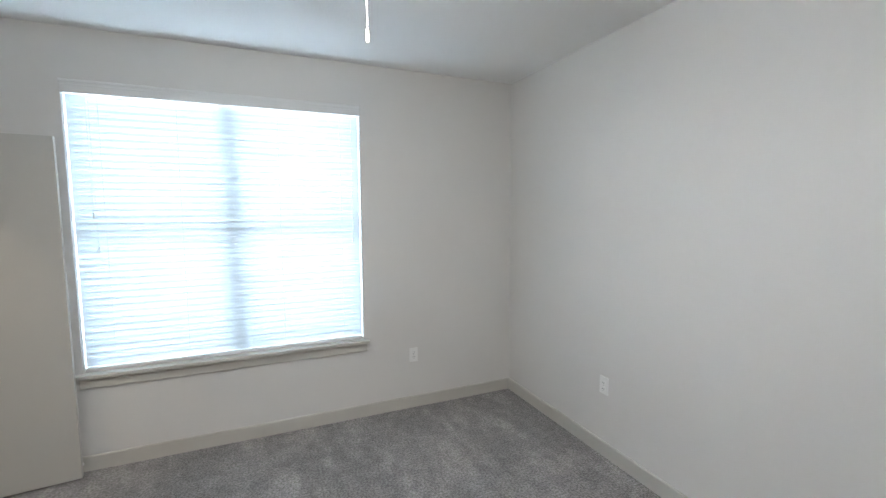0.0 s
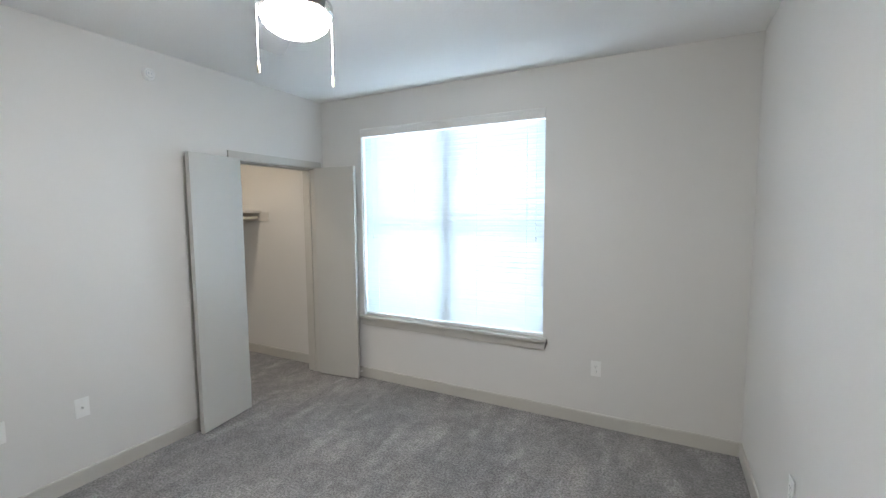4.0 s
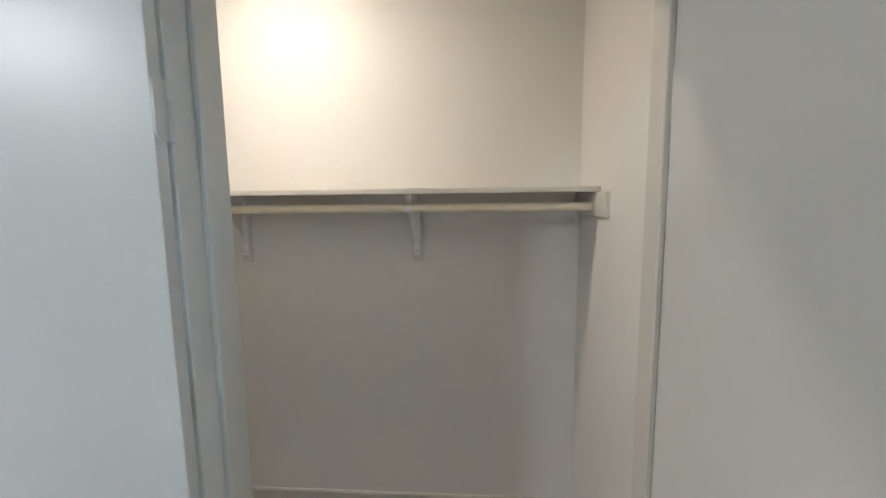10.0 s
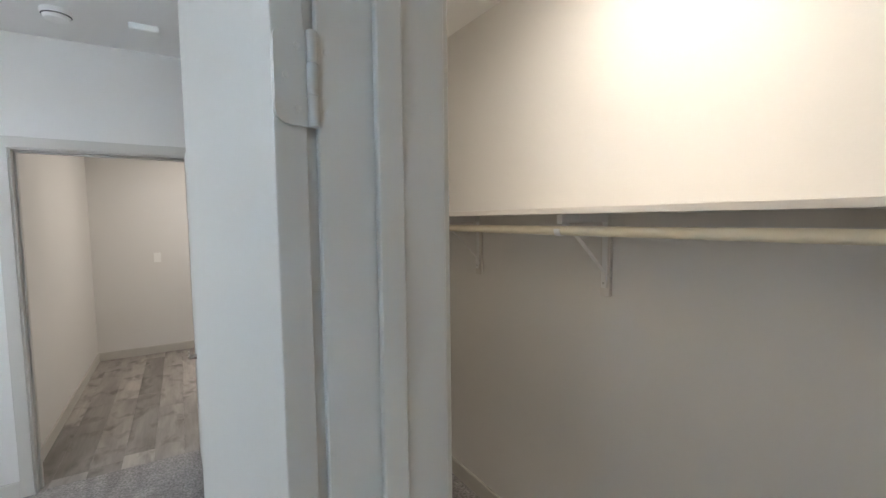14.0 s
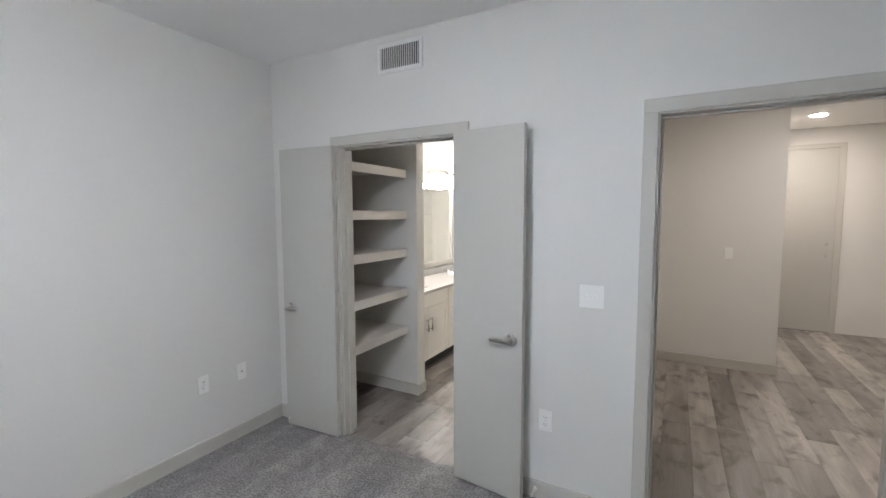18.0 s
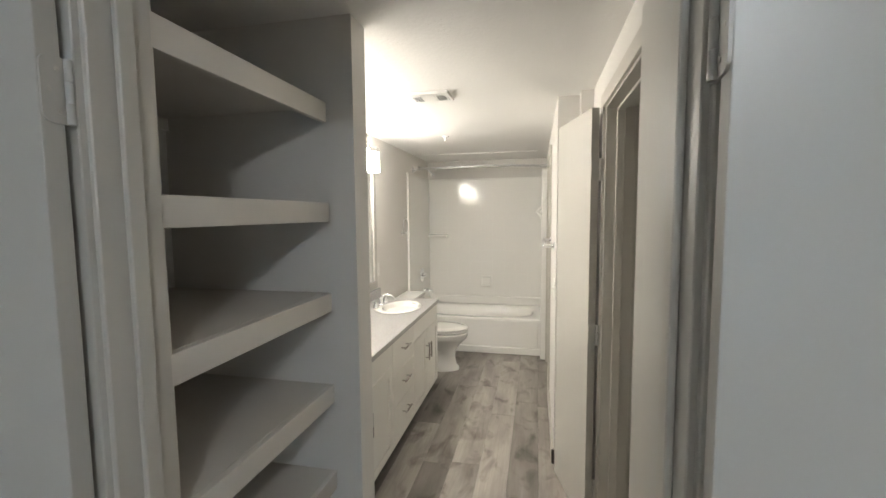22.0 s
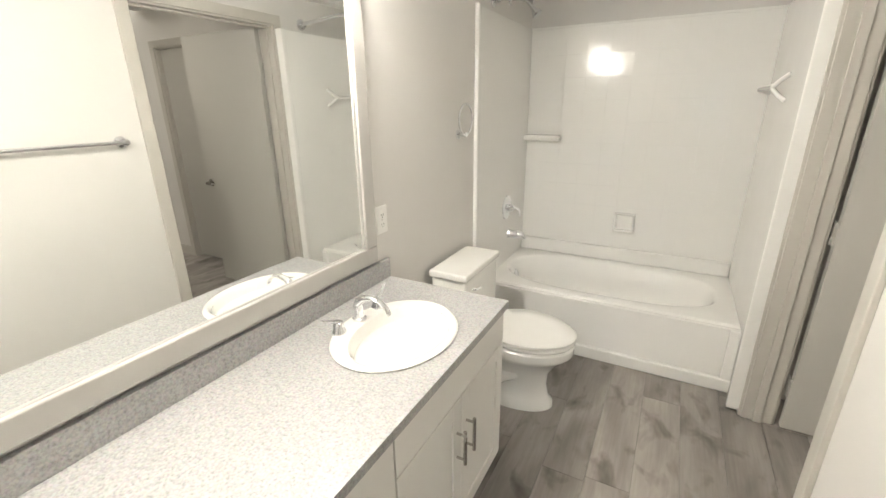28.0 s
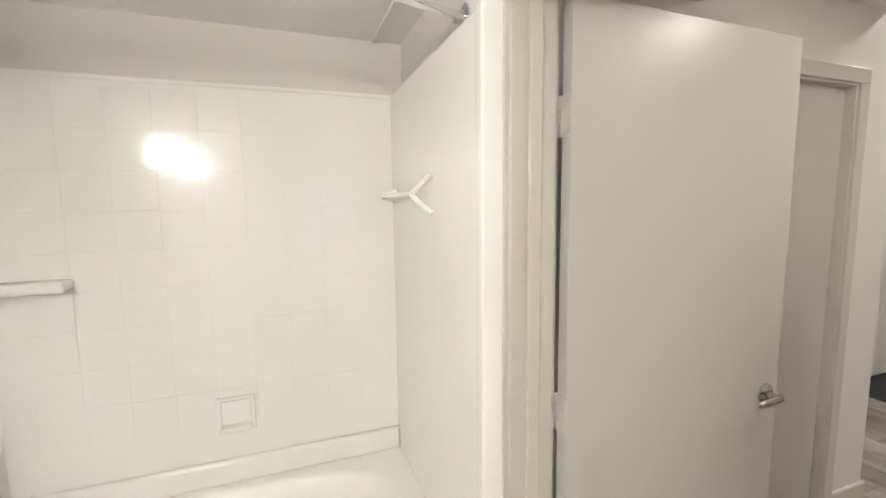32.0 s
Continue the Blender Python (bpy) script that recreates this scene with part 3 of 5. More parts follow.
# ---------------------------------------------------------------- window and blind
W0, W1, WZ0, WZ1 = WIN
win = thing("window_1", Matrix.Translation((0, BY1, 0)), "white vinyl double window with a taupe sill", "window", kind="structure")
fy0, fy1 = 0.095, 0.145
mid = (W0 + W1) / 2
VINYL = material("white_vinyl", (0.80, 0.81, 0.82), 0.4, bump=0.0)
for a, b in ((W0, W0 + 0.045), (W1 - 0.045, W1), (mid - 0.05, mid + 0.05)):
    part("window_frame", boxed(a, b, fy0, fy1, WZ0, WZ1, bevel=0.003, seg=1), VINYL, win)
for a, b in ((W0 + 0.045, mid - 0.05), (mid + 0.05, W1 - 0.045)):
    part("window_frame", boxed(a, b, fy0, fy1, WZ0, WZ0 + 0.045, bevel=0.003, seg=1), VINYL, win)
    part("window_frame", boxed(a, b, fy0, fy1, WZ1 - 0.045, WZ1, bevel=0.003, seg=1), VINYL, win)
    part("meeting_rail", boxed(a, b, fy0 + 0.005, fy1 - 0.005, 1.46, 1.51, bevel=0.003, seg=1), VINYL, win)
    for z0, z1 in ((WZ0 + 0.045, 1.46), (1.51, WZ1 - 0.045)):
        g = part("pane", boxed(a, b, 0.118, 0.122, z0, z1), GLASS, win, "clear window glass")
        g.visible_shadow = False
part("window_sill", boxed(W0 - 0.035, W1 + 0.035, -0.045, 0.095, WZ0 - 0.022, WZ0 + 0.004, bevel=0.006), TRIM, win, "taupe painted sill board")
part("apron", boxed(W0 - 0.02, W1 + 0.02, -0.016, 0.0, WZ0 - 0.088, WZ0 - 0.026, bevel=0.003), TRIM, win)

blind = thing("window_blind", Matrix.Translation((0, BY1, 0)), "closed white faux-wood slatted blind hung in the window", "blind")
B0, B1, BYC = W0 + 0.005, W1 - 0.005, 0.048
part("headrail", boxed(B0, B1, BYC - 0.03, BYC + 0.03, WZ1 - 0.072, WZ1 - 0.004, bevel=0.003), WHITE_METAL, blind)
part("valance", boxed(B0 - 0.003, B1 + 0.003, -0.012, 0.002, WZ1 - 0.083, WZ1 - 0.006, bevel=0.004), WHITE_METAL, blind, "white moulded valance board")
part("valance_lip", boxed(B0 - 0.006, B1 + 0.006, -0.020, -0.0125, WZ1 - 0.022, WZ1 - 0.006, bevel=0.002, seg=1), WHITE_METAL, blind)
for dz, t in ((0.034, 0.006), (0.070, 0.008)):
    part("valance_ridge", boxed(B0 - 0.005, B1 + 0.005, -0.016, -0.0125, WZ1 - dz - t, WZ1 - dz, bevel=0.0015, seg=1), WHITE_METAL, blind)
pitch, zb = 0.0425, WZ0 + 0.028
count = 39
bm = bmesh.new()
prof = [(-0.0256, 0.0), (-0.012, 0.0018), (0.0, 0.0024), (0.012, 0.0018), (0.0256, 0.0), (0.012, -0.0008), (0.0, -0.0002), (-0.012, -0.0008)]
loft(bm, [[(x, y, z) for y, z in prof] for x in (B0, B1)])
first = part("slat", bm, SLAT, blind)
rnd = random.Random(4)
for i in range(count):
    m = Matrix.Translation((rnd.uniform(-0.0015, 0.0015), BYC, zb + 0.0265 + i * pitch)) @ Matrix.Rotation(radians(-83 + rnd.uniform(-1.2, 1.2)), 4, "X") @ Matrix.Rotation(radians(rnd.uniform(-0.05, 0.05)), 4, "Y")
    if i == 0:
        first.matrix_local = m
    else:
        again(first, m)
part("bottom_rail", boxed(B0, B1, BYC - 0.026, BYC + 0.026, WZ0 + 0.005, zb, bevel=0.005), WHITE_METAL, blind)
for x in (B0 + 0.16, mid - 0.30, mid + 0.30, B1 - 0.14):
    for y in (BYC - 0.027, BYC + 0.027):
        bm = bmesh.new()
        tube(bm, [(x, y, zb), (x, y, WZ1 - 0.05)], 0.0011, 6)
        part("ladder_cord", bm, WHITE_METAL, blind, "", True)
for x, z in ((B0 + 0.108, 1.60), (B0 + 0.122, 1.39), (B1 - 0.06, 1.40)):
    bm = bmesh.new()
    tube(bm, [(x, -0.002, z), (x, -0.002, WZ1 - 0.08)], 0.0011, 6)
    cord = part("lift_cord", bm, WHITE_METAL, blind, "", True)
    bm = bmesh.new()
    lathe(bm, [(0.003, 0.008), (0.0055, 0.002), (0.0068, -0.022), (0.005, -0.028)], Matrix.Translation((x, -0.002, z)), 12)
    part("tassel", bm, WHITE_PLASTIC, cord, "white plastic cord tassel", True)

# ---------------------------------------------------------------- plates


def plate(name, label, at, normal, kind, w=0.072, h=0.116):
    """A cover plate on a wall. normal: '+x', '-x', '+y', '-y'."""
    turn = {"-y": 0, "+x": 90, "+y": 180, "-x": 270}[normal]
    p = thing(name, Matrix.Translation(at) @ Matrix.Rotation(radians(turn), 4, "Z"), label, "wall plate")
    part("cover_plate", boxed(-w / 2, w / 2, -0.006, 0.0, -h / 2, h / 2, bevel=0.0025), WHITE_PLASTIC, p)
    if kind == "outlet":
        for z in (-0.020, 0.020):
            bm = bmesh.new()
            lathe(bm, [(0.016, 0), (0.016, 0.002)], Matrix.Translation((0, -0.006, z)) @ Matrix.Rotation(radians(90), 4, "X"), 20)
            r = part("receptacle", bm, WHITE_PLASTIC, p)
            for x in (-0.0065, 0.0065):
                part("slot", boxed(x - 0.001, x + 0.001, -0.0086, -0.0079, z - 0.004, z + 0.005), SLOT, r)
            part("slot", boxed(-0.002, 0.002, -0.0086, -0.0079, z - 0.011, z - 0.0075), SLOT, r)
        part("screw", boxed(-0.002, 0.002, -0.0075, -0.006, -0.002, 0.002), NICKEL, p)
    elif kind == "switch":
        k = max(1, round((w - 0.026) / 0.046))
        for i in range(k):
            x = (i - (k - 1) / 2) * 0.046
            part("toggle", boxed(x - 0.005, x + 0.005, -0.016, -0.006, -0.002, 0.012, bevel=0.002), WHITE_PLASTIC, p)
            for z in (-0.03, 0.03):
                part("screw", boxed(x - 0.002, x + 0.002, -0.0075, -0.006, z - 0.002, z + 0.002), WHITE_METAL, p)
    elif kind == "data":
        bm = bmesh.new()
        lathe(bm, [(0.0065, 0), (0.006, 0.003), (0.0042, 0.0032), (0.0042, 0.009), (0.002, 0.0095)], Matrix.Translation((0, -0.006, 0)) @ Matrix.Rotation(radians(90), 4, "X"), 14)
        part("coax_jack", bm, NICKEL, p, "small nickel coax jack", True)
        for z in (-0.042, 0.042):
            part("screw", boxed(-0.002, 0.002, -0.0072, -0.006, z - 0.002, z + 0.002), WHITE_METAL, p)
    return p


OUT, BLANK = "white duplex outlet plate on the wall", "blank white cover plate on the closet wall"
plate("outlet", OUT, (1.328, BY1, 0.440), "-y", "outlet")
plate("outlet", OUT, (BX1, 2.157, 0.470), "-x", "outlet")
plate("outlet", OUT, (BX1, 0.082, 0.470), "-x", "outlet")
plate("outlet", "white cable jack plate low on the bedroom wall", (BX1, -0.196, 0.470), "-x", "data")
plate("outlet", "white cable jack plate low on the bedroom wall", (BX0, 1.228, 0.467), "+x", "data")
plate("outlet", OUT, (BX0, 0.860, 0.476), "+x", "outlet")
plate("outlet", OUT, (0.152, BY0, 0.452), "+y", "outlet")
plate("light_switch", "white double toggle switch plate beside the doorway", (-0.072, BY0, 1.156), "+y", "switch", w=0.118)
plate("light_switch", "white toggle switch plate on the hall wall", (-0.905, HY, 1.178), "+y", "switch")
plate("light_switch", "white double toggle switch plate by the towel bar", (WX2, -2.705, 1.085), "+x", "switch", w=0.118)
plate("outlet", "white outlet plate beside the mirror", (EX, -3.555, 1.070), "-x", "outlet")

# ---------------------------------------------------------------- ceiling fan
FX, FY = 0.475, 1.302
fan = thing("ceiling_fan", Matrix.Translation((FX, FY, BH)), "brushed nickel ceiling fan with grey blades and lit globe", "ceiling fan")
bm = bmesh.new()
lathe(bm, [(0.068, 0.0), (0.066, -0.025), (0.03, -0.06), (0.0125, -0.065), (0.0125, -0.13), (0.03, -0.135)], n=32)
part("canopy", bm, NICKEL, fan, "", True)
bm = bmesh.new()
lathe(bm, [(0.03, -0.135), (0.085, -0.14), (0.095, -0.155), (0.095, -0.215), (0.08, -0.235), (0.06, -0.24)], n=40)
part("motor_housing", bm, NICKEL, fan, "", True)
bm = bmesh.new()
lathe(bm, [(0.06, -0.238), (0.105, -0.255), (0.138, -0.285), (0.140, -0.318), (0.128, -0.326)], n=40)
part("light_kit", bm, NICKEL, fan, "", True)
bm = bmesh.new()
lathe(bm, [(0.130, -0.322), (0.128, -0.336), (0.112, -0.364), (0.08, -0.386), (0.04, -0.398), (0.004, -0.401)], n=40)
part("globe", bm, FAN_GLOBE, fan, "lit frosted glass globe", True)
for i in range(3):
    bm = bmesh.new()
    rings = []
    for s, w, z in ((0.13, 0.045, 0.0), (0.16, 0.055, 0.0), (0.20, 0.062, 0.0), (0.45, 0.068, 0.0), (0.695, 0.066, 0.0), (0.715, 0.055, 0.0)):
        rings.append([(s, -w, z - w * 0.2 - 0.003), (s, w, z + w * 0.2 - 0.003), (s, w, z + w * 0.2 + 0.003), (s, -w, z - w * 0.2 + 0.003)])
    loft(bm, rings)
    b = part("blade", bm, BLADE, fan, "grey fan blade")
    b.matrix_local = Matrix.Translation((0, 0, -0.225)) @ Matrix.Rotation(radians(120 * i + 27), 4, "Z")
    part("blade_iron", boxed(0.07, 0.17, -0.016, 0.016, -0.012, -0.004, bevel=0.002), NICKEL, b)
for a, drop in ((241, 0.222), (61, 0.230)):
    x, y = 0.140 * math.cos(radians(a)), 0.140 * math.sin(radians(a))
    bm = bmesh.new()
    tube(bm, [(x, y, -0.30), (x, y, -0.30 - drop)], 0.0016, 6)
    c = part("pull_chain", bm, WHITE_METAL, fan, "", True)
    bm = bmesh.new()
    lathe(bm, [(0.002, 0.006), (0.005, 0.0), (0.006, -0.03), (0.004, -0.036)], Matrix.Translation((x, y, -0.30 - drop)), 12)
    part("pull_knob", bm, DOWEL, c, "tan pull knob", True)

for x, y, sq in ((-0.672, -0.107, False), (-1.037, -0.098, True)):
    d = thing("smoke_detector", Matrix.Translation((x, y, BH)), "white plastic detector on the ceiling", "smoke detector")
    if sq:
        part("body", boxed(-0.07, 0.07, -0.045, 0.045, -0.034, 0, bevel=0.012, seg=3), WHITE_PLASTIC, d)
        part("grille", boxed(-0.05, 0.05, -0.0465, -0.0445, -0.022, -0.014), SLOT, d)
    else:
        bm = bmesh.new()
        lathe(bm, [(0.066, 0), (0.066, -0.02), (0.058, -0.028), (0.05, -0.044), (0.02, -0.05), (0.004, -0.05)], n=32)
        part("body", bm, WHITE_PLASTIC, d, "", True)
        bm = bmesh.new()
        lathe(bm, [(0.061, -0.022), (0.0625, -0.0255), (0.059, -0.029)], n=32)
        part("vent_ring", bm, SLOT, d, "", True)
al = thing("fire_alarm", Matrix.Translation((BX0, 1.72, 2.520)), "white round fire alarm horn on the wall", "fire alarm")
bm = bmesh.new()
RX = Matrix.Rotation(radians(90), 4, "Y")
lathe(bm, [(0.039, 0), (0.039, 0.014), (0.033, 0.026), (0.016, 0.030), (0.003, 0.030)], RX, 32)
part("body", bm, WHITE_PLASTIC, al, "", True)
bm = bmesh.new()
tube(bm, [RX @ Vector((0.024 * math.cos(t), 0.024 * math.sin(t), 0.028)) for t in (k * math.pi / 12 for k in range(24))], 0.0016, 5, True)
part("grille_ring", bm, BLADE, al, "", True)
for y in (-0.009, 0.009):
    part("sounder_slot", boxed(0.029, 0.0315, y - 0.003, y + 0.003, -0.008, 0.008, bevel=0.0008, seg=1), BLADE, al)

# supply register high on the south wall
vent = thing("air_vent", Matrix.Translation((1.084, BY0, 2.540)), "white louvred supply register high on the wall", "air vent")
for a in (((-0.165, 0.165), (0.065, 0.09)), ((-0.165, 0.165), (-0.09, -0.065)), ((-0.165, -0.14), (-0.065, 0.065)), ((0.14, 0.165), (-0.065, 0.065))):
    part("frame", boxed(*a[0], -0.001, 0.010, *a[1], bevel=0.002, seg=1), WHITE_METAL, vent)
part("backing", boxed(-0.14, 0.14, -0.001, 0.001, -0.065, 0.065), SLOT, vent)
for i in range(18):
    part("slat", boxed(-0.133 + i * 0.0156, -0.1295 + i * 0.0156, 0.001, 0.008, -0.065, 0.065), WHITE_METAL, vent)

# ---------------------------------------------------------------- walk-in closet


def rod_bracket(at, turn, label="white enamel bracket for shelf and rod on a painted cleat"):
    """Wall at y = 0, reaching out along +y; the shelf's underside at z = 0."""
    b = thing("shelf_bracket", Matrix.Translation(at) @ Matrix.Rotation(radians(turn), 4, "Z"), label, "bracket", "closet shelf brackets")
    part("cleat", boxed(-0.022, 0.022, 0.0, 0.018, -0.32, 0.0, bevel=0.002, seg=1), SHELF, b)
    part("upright", boxed(-0.012, 0.012, 0.0182, 0.0215, -0.262, -0.001, bevel=0.001, seg=1), WHITE_METAL, b)
    part("foot_plate", boxed(-0.0125, 0.0125, 0.0217, 0.0262, -0.286, -0.222, bevel=0.002, seg=2), WHITE_METAL, b)
    bm = bmesh.new()
    for x0, x1, z0, z1 in ((-0.0125, 0.0125, -0.0035, -0.0005), (-0.0125, -0.0105, -0.032, -0.0037), (0.0105, 0.0125, -0.032, -0.0037)):
        box(bm, x0, x1, 0.0222, 0.262, z0, z1)
    part("arm", bm, WHITE_METAL, b)
    part("arm_end", boxed(-0.0128, 0.0128, 0.2625, 0.2685, -0.034, -0.0005, bevel=0.002, seg=2), WHITE_METAL, b)
    bm = bmesh.new()
    loft(bm, [[(x * w, y, z), (x * w, y + 0.006, z + 0.004)] + [(-x * w, y + 0.006, z + 0.004), (-x * w, y, z)] for w, y, z in ((0.0095, 0.0265, -0.224), (0.0115, 0.13, -0.125), (0.0122, 0.236, -0.030)) for x in (1,)])
    part("brace", bm, WHITE_METAL, b)
    bm = bmesh.new()
    arc = [(0.265 + 0.0195 * math.cos(t), -0.058 - 0.0195 * math.sin(t)) for t in (k * 0.36 - 0.35 for k in range(10))]
    arc += [(0.265 + 0.0172 * math.cos(t), -0.058 - 0.0172 * math.sin(t)) for t in (k * 0.36 - 0.35 for k in reversed(range(10)))]
    loft(bm, [[(x, y, z) for y, z in arc] for x in (-0.013, 0.013)])
    part("rod_hook", bm, WHITE_METAL, b)
    part("hook_strap", boxed(-0.0122, 0.0122, 0.2405, 0.2450, -0.062, -0.0325, bevel=0.001, seg=1), WHITE_METAL, b)
    bm = bmesh.new()
    lathe(bm, [(0.0048, 0.0), (0.0042, 0.0018), (0.001, 0.0012)], Matrix.Translation((0, 0.0260, -0.268)) @ Matrix.Rotation(radians(-90), 4, "X"), 10)
    part("screw", bm, NICKEL, b, "", True)
    return b


def closet_shelf(x0, x1, y0, y1, z, label, front):
    """A board with a slim front edge strip; front: 'x' or 'y', the side that the strip faces."""
    sh = thing("closet_shelf", Matrix(), label, "shelf")
    if front == "x":
        part("board", boxed(x0, x1 - 0.006, y0, y1, z, z + 0.019, bevel=0.001, seg=1), SHELF, sh)
        part("front_edge", boxed(x1 - 0.0055, x1, y0, y1, z - 0.001, z + 0.020, bevel=0.002, seg=2), SHELF, sh)
    else:
        part("board", boxed(x0, x1, y0, y1 - 0.006, z, z + 0.019, bevel=0.001, seg=1), SHELF, sh)
        part("front_edge", boxed(x0, x1, y1 - 0.0055, y1, z - 0.001, z + 0.020, bevel=0.002, seg=2), SHELF, sh)
    return sh


ZS = 1.617                      # shelf's underside along the back wall
XSH = CX0 + 0.322                # its front edge
closet_shelf(CX0, XSH, CY0, CY1, ZS, "long painted closet shelf along the back wall", "x")
for y in (2.59, 1.756, 0.935):
    rod_bracket((CX0, y, ZS), -90)


def rod(p0, p1, label, r=0.0165, mat=DOWEL):
    bm = bmesh.new()
    tube(bm, [p0, p1], r, 20)
    return solid("closet_rod", bm, mat, label, "closet rod", smooth=True)


rod((CX0 + 0.265, CY0 + 0.004, ZS - 0.058), (CX0 + 0.265, CY1 - 0.004, ZS - 0.058), "pale wooden closet rod resting in the bracket hooks")
for y, s in ((CY1, -1), (CY0, 1)):
    y0, y1 = sorted((y, y + s * 0.017))
    c = thing("rod_cleat", Matrix(), "painted end cleat that holds shelf and rod", "cleat")
    part("board", boxed(CX0, CX0 + 0.40 if s > 0 else CX0 + 0.435, y0, y1, ZS - 0.095, ZS - 0.001, bevel=0.002, seg=1), SHELF, c)
solid("shelf_cleat", boxed(CX0, CX0 + 0.017, CY0 + 0.02, CY1 - 0.02, ZS - 0.045, ZS - 0.001), SHELF, "painted cleat under the closet shelf", "cleat")
# upper shelf and lower rod across the south end
Z2, Y2 = 1.917, CY0 + 0.345
closet_shelf(CX0 + 0.018, CX1 - 0.001, CY0, Y2, Z2, "upper painted closet shelf at the end wall", "y")
rod((CX0 + 0.016, Y2 - 0.03, Z2 - 0.055), (CX1 - 0.004, Y2 - 0.03, Z2 - 0.055), "pale wooden rod under the upper closet shelf")
solid("shelf_cleat", boxed(CX0 + 0.02, CX1, CY0, CY0 + 0.017, Z2 - 0.06, Z2 - 0.001, bevel=0.002, seg=1), SHELF, "painted cleat under the upper closet shelf", "cleat")
solid("rod_cleat", boxed(CX0, CX0 + 0.017, CY0 + 0.02, Y2 + 0.05, Z2 - 0.085, Z2 + 0.018, bevel=0.002, seg=1), SHELF, "painted end cleat holding the upper rod", "cleat")
Z3 = 0.845
solid("shelf_cleat", boxed(CX0 + 0.12, CX1, CY0, CY0 + 0.018, Z3 + 0.016, Z3 + 0.066, bevel=0.002, seg=1), SHELF, "painted cleat board across the closet end wall", "cleat")
rod((CX0 + 0.016, CY0 + 0.305, Z3), (CX1 - 0.004, CY0 + 0.305, Z3), "pale wooden lower rod across the closet end")
solid("rod_cleat", boxed(CX0, CX0 + 0.017, CY0 + 0.02, CY0 + 0.36, Z3 - 0.05, Z3 + 0.045, bevel=0.002, seg=1), SHELF, "painted end cleat holding the lower rod", "cleat")
plate("blank_plate", BLANK, (-2.152, CY0, 0.588), "+y", "blank", w=0.118)
plate("outlet", "white outlet plate on the closet wall", (-2.303, CY0, 0.600), "+y", "outlet")
plate("blank_plate", BLANK, (-1.775, CY0, 0.592), "+y", "blank")
plate("outlet", "white cable jack plate on the closet wall", (-1.865, CY0, 0.422), "+y", "data")
cl = thing("ceiling_light", Matrix.Translation((-1.975, 2.01, BH)), "small round lit downlight on the closet ceiling", "ceiling light")
bm = bmesh.new()
loft(bm, [[(r * math.cos(k * math.pi / 20), r * math.sin(k * math.pi / 20), z) for k in range(40)] for r, z in ((0.085, -0.001), (0.085, -0.012), (0.080, -0.017), (0.064, -0.017), (0.060, -0.015), (0.060, -0.008))], cap0=False, cap1=False)
part("rim", bm, WHITE_METAL, cl, "white enamelled rim", True)
bm = bmesh.new()
lathe(bm, [(0.059, -0.002), (0.059, -0.013), (0.050, -0.016), (0.003, -0.018)], n=40)
part("diffuser", bm, glow("closet_light_lit", (1.0, 0.895, 0.755), 330), cl, "lit frosted diffuser", True)

# ---------------------------------------------------------------- linen shelves
LX = 1.595
for z in (0.608, 0.940, 1.281, 1.605, 1.952):
    s = thing("linen_shelf", Matrix.Translation((0, 0, z)), "thick painted linen shelf in the alcove", "shelf", "linen shelves")
    part("board", boxed(LX + 0.02, EX - 0.001, -1.364, BY0 - 0.121, -0.02, 0.0, bevel=0.001, seg=1), SHELF, s)
    part("front_edge", boxed(LX, LX + 0.02, -1.364, BY0 - 0.121, -0.068, 0.0, bevel=0.003), SHELF, s)
    part("support_cleat", boxed(EX - 0.02, EX - 0.001, -1.36, BY0 - 0.125, -0.065, -0.0205), SHELF, s)

# ---------------------------------------------------------------- bathroom closet
closet_shelf(HX + 0.201, 0.228, -2.495, BY0 - 0.125, 1.79, "painted shelf in the dark bathroom closet", "x")
for z, n in ((1.748, "upper"), (0.958, "lower")):
    rod((0.205, -2.496, z), (0.205, BY0 - 0.124, z), "worn wooden " + n + " rod in the bathroom closet")
    solid("rod_cleat", boxed(HX + 0.218, 0.31, -2.498, -2.482, z - 0.050, z + 0.040, bevel=0.002, seg=1), SHELF, "painted end cleat holding the " + n + " rod", "cleat")
    solid("shelf_cleat", boxed(HX + 0.2005, HX + 0.217, -2.495, BY0 - 0.125, z - 0.050, z + 0.040, bevel=0.002, seg=1), SHELF, "painted " + n + " cleat along the closet wall", "cleat")

# ---------------------------------------------------------------- vanity
VY0, VY1, VX, VZ = -3.575, -1.485, 1.712, 0.815
SINKS = (-3.185, -1.93)


def shaker(name, parent, y0, y1, z0, z1, rail=0.055):
    d = part(name, boxed(VX + 0.021, VX + 0.033, y0, y1, z0, z1, bevel=0.001, seg=1), CABINET, parent)
    f = VX + 0.014
    for a, b, c, e in ((y0, y0 + rail, z0, z1), (y1 - rail, y1, z0, z1), (y0 + rail, y1 - rail, z0, z0 + rail), (y0 + rail, y1 - rail, z1 - rail, z1)):
        part("rail" if c > z0 or e < z1 else "stile", boxed(f, VX + 0.0215, a, b, c, e, bevel=0.0015, seg=1), CABINET, d)
    return d


def flat_front(name, parent, y0, y1, z0, z1):
    return part(name, boxed(VX + 0.014, VX + 0.033, y0, y1, z0, z1, bevel=0.002), CABINET, parent)


